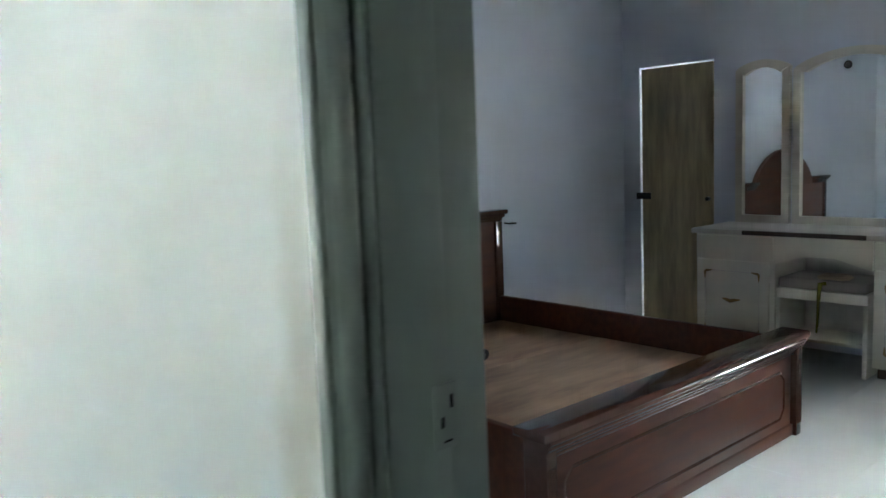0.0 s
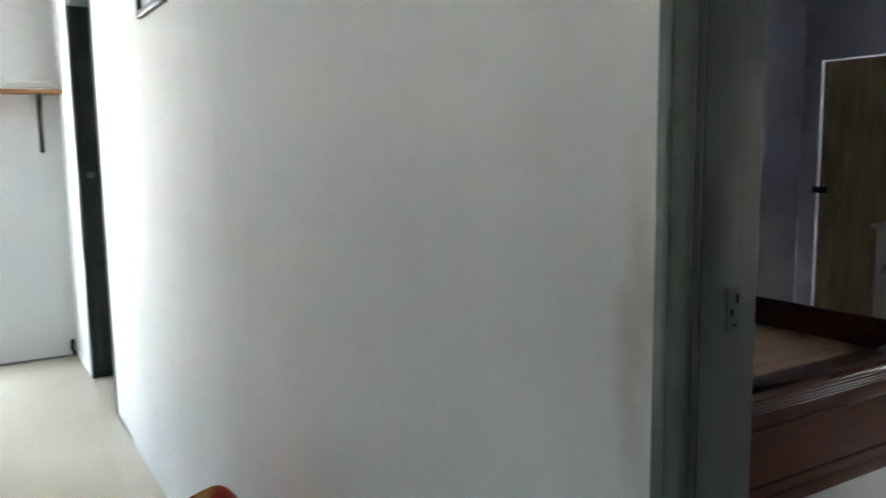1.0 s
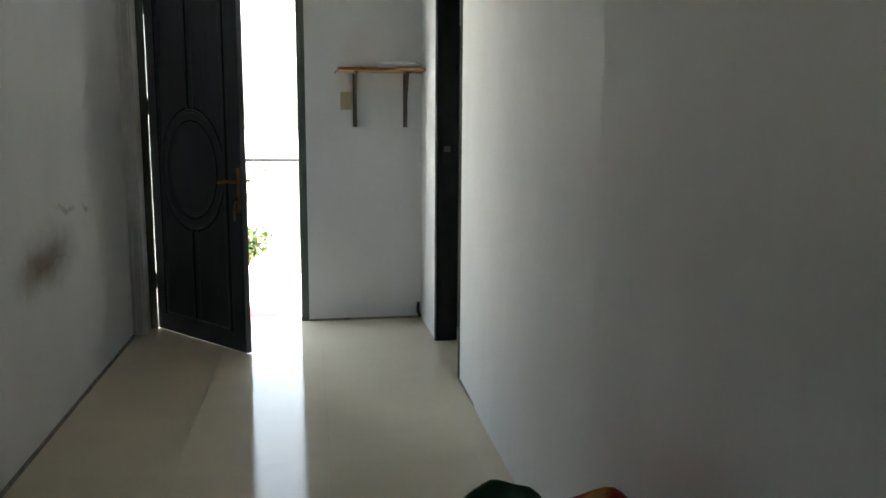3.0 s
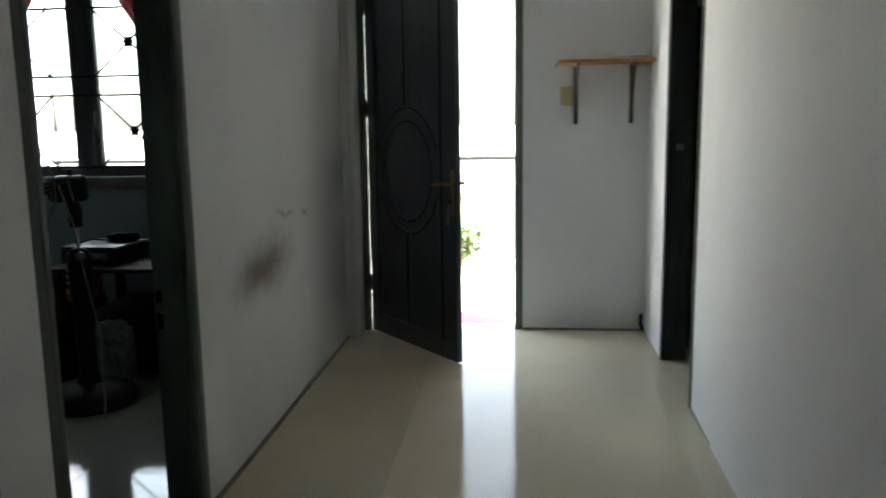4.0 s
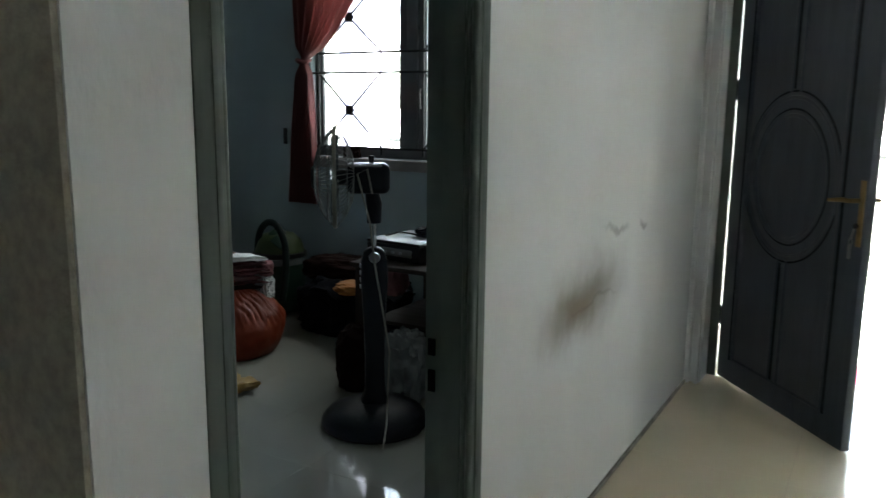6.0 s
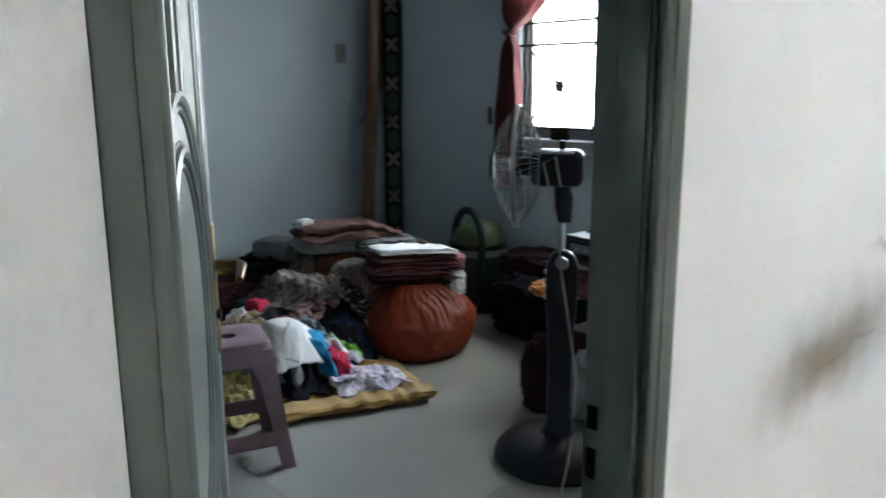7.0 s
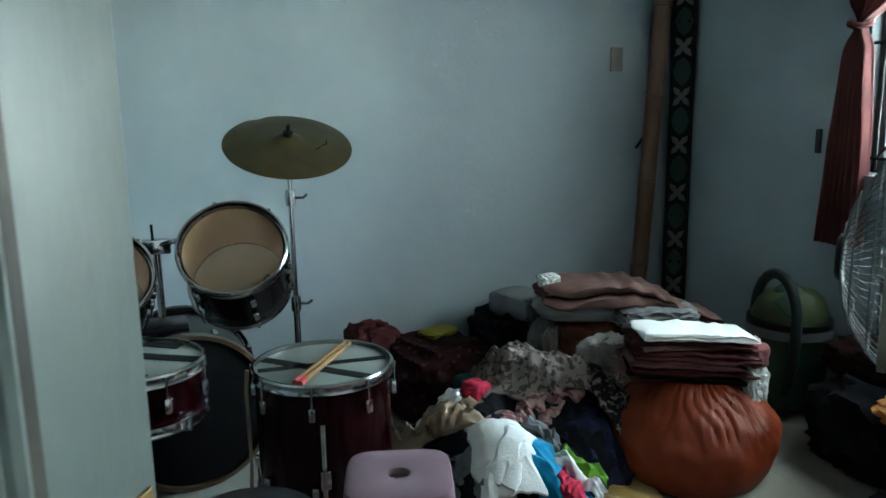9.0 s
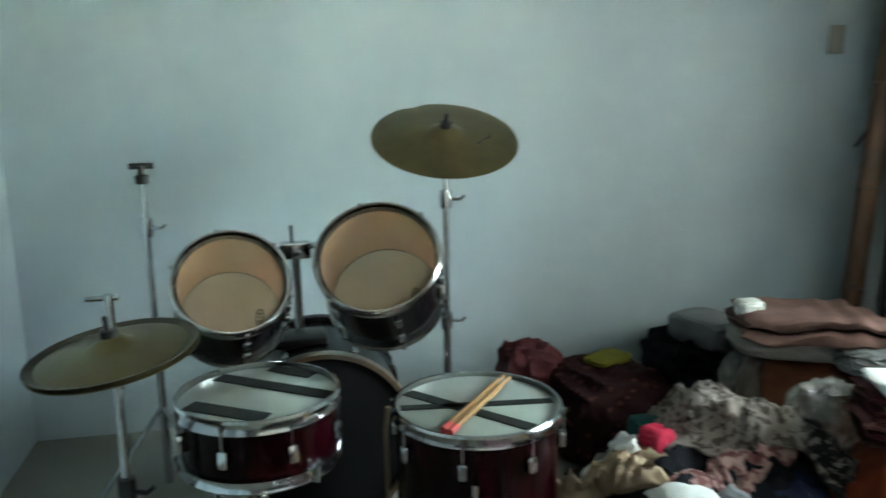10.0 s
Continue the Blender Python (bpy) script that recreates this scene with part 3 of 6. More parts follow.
structure("wall_coping", boxes((-9, 6, 9.17, 9.38, 0.961, 0.995)), mat("mossy_coping", (0.02, 0.021, 0.02), 0.9), "dark mossy coping on the garden wall", "coping")
structure("porch_column", boxes((-4.90, -4.59, 7.3, 7.65, -0.02, 2.6)), M_LAVCOL, "lavender painted porch column, darkened for missing roof shade", "column")
bm = boxes((-1.118, -1.109, 2.862, 5.16, 0, 0.016), (0.79, 0.7995, 2.9, 3.95, 0, 0.012), (0.01, 0.80, 5.41, 5.419, 0, 0.014))
structure("baseboard", bm, mat("grimy_skirting", (0.22, 0.21, 0.19), 0.8, var=0.4, scale=14), "thin grimy mortar line along the floor", "baseboard")


# ---- door frames and doors ----
def door_frame(name, label, width, depth, height, fw, m, mats):
    """Kusen: two jambs and a head with a stop bead; origin at the foot of one jamb's outer edge, width along x, depth along y."""
    f = thing(name, label, "door frame", m, kind="structure")
    for nm, x0, x1 in (("jamb", 0, fw), ("jamb", width - fw, width)):
        bm = bmx()
        box(bm, x0, x1, -0.003, depth + 0.003, 0, height, 0.004)
        s = (x1 - 0.002, x1 + 0.007) if x0 == 0 else (x0 - 0.007, x0 + 0.002)
        box(bm, s[0], s[1], 0.03, depth - 0.045, 0, height - fw, 0.003)
        o = (x1 - 0.022, x1 - 0.010) if x0 == 0 else (x0 + 0.010, x0 + 0.022)
        box(bm, o[0], o[1], -0.006, -0.002, 0, height - 0.02, 0.002)
        jamb = part(nm, bm, mats, f)
        bm = bmx()
        xe, sg = (x1, 1) if x0 == 0 else (x0, -1)
        for q, rr in ((0.006, 0.009), (0.024, 0.006)):
            ring_tube(bm, [(xe + sg * 0.001, q, 0.0), (xe + sg * 0.001, q, height - fw)], rr, seg=10)
        part("bead", bm, mats, jamb)
    bm = bmx()
    box(bm, fw, width - fw, -0.003, depth + 0.003, height - fw, height, 0.004)
    part("head", bm, mats, f)
    return f


def oval(cx, cz, rx, rz, n=72):
    return [(cx + rx * math.cos(2 * math.pi * k / n), cz + rz * math.sin(2 * math.pi * k / n)) for k in range(n)]


def moulding(bm, pts, r, y, closed=True):
    ring_tube(bm, [(x, y, z) for x, z in pts], r, seg=8, closed=closed)


def band(bm, outer, inner, y0, y1):
    """A flat ring between two outlines, from y0 to y1."""
    n = len(outer)
    A = [[bm.verts.new((x, y, z)) for x, z in p] for p, y in ((outer, y0), (inner, y0), (outer, y1), (inner, y1))]
    for k in range(n):
        q = (k + 1) % n
        bm.faces.new((A[0][k], A[0][q], A[1][q], A[1][k]))
        bm.faces.new((A[2][k], A[3][k], A[3][q], A[2][q]))
        bm.faces.new((A[0][k], A[2][k], A[2][q], A[0][q]))
        bm.faces.new((A[1][k], A[1][q], A[3][q], A[3][k]))


def panel_door(name, label, width, height, th, m, material, cx, oz, orx, orz, handle_z, key=False, hinges=(), r=0.010, groove=None, plate_w=0.038):
    """A leaf with upper and lower panels round an oval; x from the hinge, thickness centred on y."""
    d = thing(name, label, "door", m)
    part("leaf", boxes((0, width, -th / 2, th / 2, 0.008, height, 0.004)), material, d)
    for side in (-1, 1):
        y = side * th / 2
        bm = bmx()
        moulding(bm, oval(cx, oz, orx, orz), r, y)
        moulding(bm, oval(cx, oz, orx - 0.018, orz - 0.018), r * 0.6, y)
        part("oval_moulding", bm, material, d)
        bm = bmx()
        moulding(bm, oval(cx, oz, orx * 0.77, orz * 0.79), r, y)
        moulding(bm, oval(cx, oz, orx * 0.70, orz * 0.735), r * 0.5, y)
        part("inner_oval", bm, material, d)
        for x in (cx - orx - 0.012, cx + orx + 0.012):
            bm = bmx()
            for q, rr in ((0, r), (0.016 if x < cx else -0.016, r * 0.5)):
                ring_tube(bm, [(x + q, y, 0.13), (x + q, y, height - 0.10)], rr, seg=8)
            part("stile_moulding", bm, material, d)
        for z0, z1 in ((oz + orz + 0.004, height - 0.10), (0.13, oz - orz - 0.004)):
            for q in (-0.032, 0.032):
                bm = bmx()
                ring_tube(bm, [(cx + q, y, z0), (cx + q, y, z1)], r, seg=8)
                part("muntin_moulding", bm, material, d)
        # flat bands on the leaf; the shade of grooves is in their colour
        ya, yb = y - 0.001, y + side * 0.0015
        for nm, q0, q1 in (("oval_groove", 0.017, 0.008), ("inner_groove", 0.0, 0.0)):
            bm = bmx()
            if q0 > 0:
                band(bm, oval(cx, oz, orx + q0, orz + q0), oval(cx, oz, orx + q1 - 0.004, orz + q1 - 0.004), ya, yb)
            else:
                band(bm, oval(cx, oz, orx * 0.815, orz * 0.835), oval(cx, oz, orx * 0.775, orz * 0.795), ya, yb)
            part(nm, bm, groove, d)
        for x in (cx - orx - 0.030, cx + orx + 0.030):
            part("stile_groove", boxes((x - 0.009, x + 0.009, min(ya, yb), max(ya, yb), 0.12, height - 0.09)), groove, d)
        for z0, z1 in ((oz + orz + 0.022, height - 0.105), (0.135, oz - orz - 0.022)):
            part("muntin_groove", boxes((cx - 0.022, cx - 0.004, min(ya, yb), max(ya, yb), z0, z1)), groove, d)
        for z in (0.13, height - 0.10):
            bm = bmx()
            ring_tube(bm, [(cx - orx - 0.012, y, z), (cx + orx + 0.012, y, z)], r, seg=8)
            part("rail_moulding", bm, material, d)
    for side in (-1, 1):
        y = side * (th / 2 + 0.004)
        bm = bmx()
        box(bm, width - 0.012 - plate_w, width - 0.012, min(y, y - side * 0.006), max(y, y - side * 0.006), handle_z - 0.15, handle_z + 0.11, 0.003)
        plate = part("lock_plate", bm, M_BRASS, d, "worn brass lock plate")
        bm = bmx()
        ring_tube(bm, [(width - 0.042, y, handle_z + 0.03), (width - 0.042, y + side * 0.045, handle_z + 0.03), (width - 0.07, y + side * 0.052, handle_z + 0.032), (width - 0.15, y + side * 0.05, handle_z + 0.022)], [0.010, 0.009, 0.010, 0.007], seg=10)
        part("lever_handle", bm, M_BRASS, plate, "brass lever handle")
        bm = bmx()
        lathe(bm, [(0, -0.004), (0.011, -0.004), (0.011, 0.006), (0, 0.006)], 14, along((0, side, 0), (width - 0.042, y, handle_z - 0.07)))
        part("keyhole", bm, M_BLACK, plate)
    for hz in hinges:
        bm = bmx()
        ring_tube(bm, [(-0.006, -th / 2 - 0.002, hz - 0.05), (-0.006, -th / 2 - 0.002, hz + 0.05)], 0.008)
        box(bm, -0.012, 0.003, -th / 2, th / 2, hz - 0.045, hz + 0.045)
        part("hinge", bm, M_IRON, d)
    if key:
        bm = bmx()
        ring_tube(bm, [(width - 0.042, -th / 2 - 0.012, handle_z - 0.08), (width - 0.045, -th / 2 - 0.02, handle_z - 0.12)], 0.004)
        ring_tube(bm, [(width - 0.045 + 0.012 * math.cos(a), -th / 2 - 0.02, handle_z - 0.132 + 0.012 * math.sin(a)) for a in [k * math.pi / 6 for k in range(12)]], 0.002, seg=6, closed=True)
        box(bm, width - 0.055, width - 0.037, -th / 2 - 0.024, -th / 2 - 0.018, handle_z - 0.20, handle_z - 0.145, 0.002)
        tagged(part("key_bunch", bm, M_STEEL), "small steel keys hanging from the front door lock", "keys").matrix_basis = d.matrix_basis
    return d


# bedroom doorway, in the east wall
door_frame("door_frame_1", "green-grey gloss painted wooden bedroom door frame", 0.853, 0.135, 2.16, 0.034, pose(0.80, 0.363, 0, 0, 0, -90), M_FRAME)
inv = bpy.data.objects["door_frame_1"].matrix_basis.inverted()
sp = part("strike_plate", boxes((0.872, 0.895, 0.3195, 0.3235, 1.135, 1.185, 0.001)), M_FRAME, bpy.data.objects["door_frame_1"], "painted-over strike plate", m=inv)
for it in ((0.8775, 0.8805, 0.3188, 0.3197, 1.152, 1.160), (0.887, 0.890, 0.3188, 0.3197, 1.166, 1.176), (0.880, 0.888, 0.3188, 0.3197, 1.140, 1.1415)):
    part("bolt_hole", boxes(it), M_BLACKM, sp)
# drum room doorway, in the west wall
door_frame("door_frame_2", "green-grey gloss painted wooden drum room door frame", 0.889, 0.13, 2.16, 0.055, pose(-1.12, 1.973, 0, 0, 0, 90), M_FRAME)
for z0, z1 in ((0.677, 0.733), (0.770, 0.812)):
    bm = bmx()
    box(bm, -1.243, -1.223, 2.8030, 2.8085, z0, z1, 0.001)
    part("strike_plate", bm, M_BLACKM, bpy.data.objects["door_frame_2"], m=bpy.data.objects["door_frame_2"].matrix_basis.inverted())
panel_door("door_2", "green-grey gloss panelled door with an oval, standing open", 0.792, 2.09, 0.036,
           Matrix.Translation((-1.253, 2.036, 0)) @ pose(0, 0, 0, 0, 0, math.degrees(math.atan2(0.524, -0.852))), M_LEAF, 0.345, 0.975, 0.275, 0.37, 0.985, groove=M_LEAFDIRTSHADE)
# store doorway
door_frame("door_frame_3", "green-grey painted store room door frame, darkened for deep shade", 0.855, 0.135, 2.22, 0.045, pose(0.80, 4.815, 0, 0, 0, -90), M_FRAMESHADED)
bm = boxes((0.845, 0.885, 4.756, 4.7695, 1.20, 1.235, 0.003), (0.85, 0.865, 4.745, 4.757, 1.205, 1.23, 0.002))
part("bolt_latch", bm, M_STEEL, bpy.data.objects["door_frame_3"], m=bpy.data.objects["door_frame_3"].matrix_basis.inverted(), label="dull steel bolt latch")
# front doorway
f = door_frame("door_frame_4", "grey painted wooden front door frame with a transom", 1.051, 0.11, 2.72, 0.045, pose(-1.045, 5.425, 0), M_FRAME)
part("jamb_lining", boxes((0.0, 0.048, -0.075, -0.004, 0, 2.72, 0.003)), M_FRAME, f)
part("transom_bar", boxes((0.045, 1.006, 0.0, 0.10, 2.25, 2.31, 0.005)), M_FRAME, f)
tagged(part("transom_pane", boxes((0.046, 1.005, 0.05, 0.056, 2.312, 2.674)), M_GLASSD, f), "dark transom pane").visible_shadow = False
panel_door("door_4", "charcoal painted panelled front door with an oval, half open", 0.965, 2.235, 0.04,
           pose(-0.988, 5.372, 0, 0, 0, -49.4) @ Matrix.Translation((0.009, 0.004, 0)), M_DARKLEAF, 0.47, 1.08, 0.33, 0.365, 1.0, key=True, hinges=(0.33, 1.47, 2.1), r=0.008, groove=M_CHARGROOVESHADE, plate_w=0.028)
# washroom door at the bedroom's end
d = thing("door_5", "tan plywood washroom door standing slightly ajar", "door", pose(5.712, 2.675, 0, 0, 0, 90 - 0.6))
part("leaf", boxes((0, 0.578, -0.018, 0.018, 0.01, 1.937, 0.003)), M_BROWND, d)
bm = bmx()
ring_tube(bm, [(0.03, 0.02, 0.98), (0.03, 0.05, 0.98)], 0.015)
part("knob", bm, M_BLACK, d)
bm = boxes((0.50, 0.625, 0.019, 0.033, 0.97, 1.02, 0.003))
part("hasp", bm, M_IRON, d)


# ---- drum room window ----
w = thing("window_1", "dark grey framed two-leaf window with iron grille", "window", pose(-3.72, 5.42, 0), kind="structure")
for nm, it in (("window_frame", (0, 0.06, 0.06, 0.13, 1.04, 2.35)), ("window_frame", (1.44, 1.50, 0.06, 0.13, 1.04, 2.35)), ("window_frame", (0.06, 1.44, 0.06, 0.13, 1.04, 1.10)),
               ("window_frame", (0.06, 1.44, 0.06, 0.13, 2.29, 2.35)), ("mullion", (0.72, 0.80, 0.055, 0.13, 1.10, 2.29)), ("sash_stile", (0.66, 0.718, 0.065, 0.105, 1.102, 2.288)),
               ("sash_stile", (0.802, 0.86, 0.065, 0.105, 1.102, 2.288)), ("window_sill", (-0.06, 1.56, -0.05, 0.058, 0.97, 1.038))):
    part(nm, boxes((*it, 0.005)), M_SILL if nm == "window_sill" else M_WFRAME, w)
for x0, x1 in ((0.062, 0.659), (0.861, 1.438)):
    p = part("pane", boxes((x0, x1, 0.085, 0.089, 1.102, 2.288)), M_GLASS, w)
    p.visible_shadow = False
bm = bmx()
ring_tube(bm, [(0.83, 0.05, 1.36), (0.83, 0.035, 1.38), (0.83, 0.035, 1.46), (0.83, 0.05, 1.48)], 0.006)
part("handle", bm, M_STEEL, w)
gr = thing("window_grille", "black wrought iron grille with crossed bars and knots", "grille", pose(-3.72, 5.44, 0))
for z in (1.105, 1.585, 1.71, 2.155, 2.28):
    bm = bmx()
    ring_tube(bm, [(0.0, 0.0, z), (1.50, 0.0, z)], 0.0075, seg=6)
    part("cross_bar", bm, M_IRON, gr)
for x in (0.052, 0.55, 0.865, 1.36):
    bm = bmx()
    ring_tube(bm, [(x, 0.004, 1.06), (x, 0.004, 2.33)], 0.006, seg=6)
    part("upright_bar", bm, M_IRON, gr)
for xa, xb in ((0.052, 0.55), (0.865, 1.36)):
    for z0, z1 in ((1.105, 1.585), (1.71, 2.155)):
        for y, za, zb in ((0.002, z0, z1), (0.006, z1, z0)):
            bm = bmx()
            ring_tube(bm, [(xa, y, za), (xb, y, zb)], 0.007, seg=6)
            part("slanting_rod", bm, M_IRON, gr)
        bm = bmx()
        for k in range(6):
            a = k * math.pi / 3
            lathe(bm, [(0, -0.014), (0.012, -0.012), (0.017, 0), (0.012, 0.012), (0, 0.014)], 10, along((0, 1, 0), ((xa + xb) / 2 + 0.02 * math.cos(a), 0.004, (z0 + z1) / 2 + 0.02 * math.sin(a))))
        lathe(bm, [(0, -0.02), (0.014, -0.016), (0.02, 0), (0.014, 0.016), (0, 0.02)], 12, along((0, 1, 0), ((xa + xb) / 2, 0.004, (z0 + z1) / 2)))
        part("knot", bm, M_IRON, gr)


def curtain(name, label, x_out, x_in, tie, zb, sgn):
    """A tied-back curtain: gathered at the tie, with pleats; x_out is the wall side."""
    bm = bmx()
    nu, nv = 72, 60
    rows = []
    for j in range(nv + 1):
        z = 2.42 + (zb - 2.42) * j / nv
        if z > tie:
            f = (z - tie) / (2.42 - tie)
            inner = x_out + sgn * (0.17 + (abs(x_in - x_out) - 0.17) * f ** 0.8)
            outer = x_out + sgn * 0.05 * (1 - f)
        else:
            f = (tie - z) / (tie - zb)
            inner = x_out + sgn * (0.17 + 0.03 * f)
            outer = x_out + sgn * 0.05 * (1 - f) - sgn * 0.03 * f
        pinch = 1 - 0.65 * math.exp(-((z - tie) / 0.06) ** 2)
        mid = (inner + outer) / 2
        row = []
        for i in range(nu + 1):
            u = i / nu
            x = mid + (outer + (inner - outer) * u - mid) * pinch
            y = 5.365 - (0.022 + 0.012 * noise.noise(Vector((u * 3, z, 1)))) * math.sin(u * 2 * math.pi * 6.5 + z * 1.5) * (0.5 + 0.5 * pinch) - 0.01 * noise.noise(Vector((u * 9, z * 3, 4)))
            row.append(bm.verts.new((x, y, z)))
        rows.append(row)
    thick_grid(bm, rows, 0.003, (0, 1, 0))
    c = thing(name, label, "curtain")
    part("cloth", bm, M_CURTAIN, c)
    bm = bmx()
    cx = x_out + sgn * 0.11
    ring_tube(bm, [(cx + 0.05 * math.cos(a), 5.362 + 0.034 * math.sin(a), tie + 0.008 * math.sin(2 * a)) for a in [k * math.pi / 10 for k in range(20)]], 0.012, seg=8, closed=True)
    part("tie_band", bm, M_CURTAIN, c)
    return c


curtain("curtain", "dusky red curtain tied back beside the window", -3.84, -3.05, 1.66, 0.72, 1)
curtain("curtain", "dusky red curtain tied back beside the window", -2.06, -2.75, 1.66, 0.72, -1)
bm = bmx()
ring_tube(bm, [(-4.0, 5.365, 2.43), (-1.95, 5.365, 2.43)], 0.011)
for x in (-3.98, -1.97):
    ring_tube(bm, [(x, 5.365, 2.43), (x, 5.42, 2.43)], 0.008)
tagged(part("curtain_rod", bm, M_STEEL), "dull steel curtain rod over the window", "curtain rod")


def wall_plate(name, label, m, material, w_, h_, keys=1):
    s = thing(name, label, "switch", m)
    part("plate", boxes((-w_ / 2, w_ / 2, 0, 0.010, -h_ / 2, h_ / 2, 0.003)), material, s)
    for k in range(keys):
        z = (k - (keys - 1) / 2) * 0.045
        part("rocker", boxes((-0.012, 0.012, 0.010, 0.015, z - 0.017, z + 0.017, 0.003)), material, s)
    return s


wall_plate("light_switch", "grey plastic light switch on the blue-grey wall", pose(-4.95, 5.0, 1.57, 0, 0, -90), M_SWITCHG, 0.075, 0.125, 1)
wall_plate("light_switch", "yellowed double light switch under the shelf", pose(0.28, 5.42, 1.525, 0, 0, 180), M_SWITCH, 0.075, 0.12, 2)
s = thing("wall_hook", "small black hook plate on the blue-grey wall", "hook", pose(-3.945, 5.42, 1.165, 0, 0, 180))
part("plate", boxes((-0.016, 0.016, 0, 0.012, -0.055, 0.055, 0.005)), M_BLACK, s)
bm = bmx()
ring_tube(bm, [(-4.945, 5.2, 1.16), (-4.93, 5.17, 1.13), (-4.925, 5.13, 1.09)], 0.008, seg=8)
tagged(part("wall_peg", bm, M_BLACK), "short black peg sticking out of the wall", "peg")

# ---- bamboo and rolled carpet in the corner ----
bp = thing("bamboo_pole", "thick aged bamboo pole leaning in the corner", "bamboo pole", Matrix.Translation((-4.78, 5.04, 0)) @ along((-0.018, 0.082, 1)))
seg_h = 0.46
for k in range(6):
    bm = bmx()
    z0, z1 = k * seg_h + 0.002, (k + 1) * seg_h - 0.002
    lathe(bm, [(0, z0), (0.047, z0), (0.049, z0 + 0.012), (0.046, z0 + 0.03), (0.045, (z0 + z1) / 2), (0.046, z1 - 0.03), (0.049, z1 - 0.012), (0.047, z1), (0, z1)], 20)
    part("bamboo_section", bm, M_BAMBOO, bp)
M_CARPET = mat("dark_carpet", (0.010, 0.011, 0.013), 0.95, var=0.3, scale=12, bump=0.4, bscale=160, spec=0.12)
M_CARPETW = mat("pale_carpet_star", (0.10, 0.105, 0.098), 0.95, var=0.2, bump=0.4, bscale=160)
M_CARPETG = mat("green_carpet_lozenge", (0.012, 0.035, 0.028), 0.95, var=0.2, bump=0.4, bscale=160)
cp = thing("rolled_carpet", "dark rolled carpet with pale stars standing in the corner", "carpet", pose(-4.829, 5.35, 0))
bm = bmx()
lathe(bm, [(0, 0), (0.060, 0), (0.067, 0.02), (0.065, 1.2), (0.067, 2.38), (0.060, 2.4), (0.05, 2.4), (0.05, 2.36), (0, 2.36)], 28)
part("roll", bm, M_CARPET, cp)


def curved_patch(outline, r, ang0, zc, off=0.004):
    """A flat motif laid round the roll; outline in (arc, height)."""
    bm = bmx()
    vs = []
    for rad in (r + off, r - 0.01):
        vs.append([bm.verts.new((rad * math.cos(ang0 + a / r), rad * math.sin(ang0 + a / r), zc + z)) for a, z in outline])
    n = len(outline)
    c = bm.verts.new(((r + off) * math.cos(ang0), (r + off) * math.sin(ang0), zc))
    for i in range(n):
        bm.faces.new((c, vs[0][i], vs[0][(i + 1) % n]))
        bm.faces.new((vs[0][i], vs[1][i], vs[1][(i + 1) % n], vs[0][(i + 1) % n]))
    return bm


star = []
for k in range(16):
    a = math.pi / 8 * k
    lobe = abs(math.cos(2 * (a - math.pi / 4)))
    q = 0.014 + 0.050 * lobe ** 2.0
    star.append((q * math.cos(a), q * 1.1 * math.sin(a)))
loz = [(0.05, 0), (0.03, 0.05), (0, 0.075), (-0.03, 0.05), (-0.05, 0), (-0.03, -0.05), (0, -0.075), (0.03, -0.05)]
face = math.atan2(2.45 - 5.33, -1.4 + 4.85)
for k in range(8):
    part("star_motif", curved_patch(star, 0.066, face, 0.32 + k * 0.262), M_CARPETW, cp)
    part("lozenge_motif", curved_patch(loz, 0.066, face, 0.19 + k * 0.262), M_CARPETG, cp)


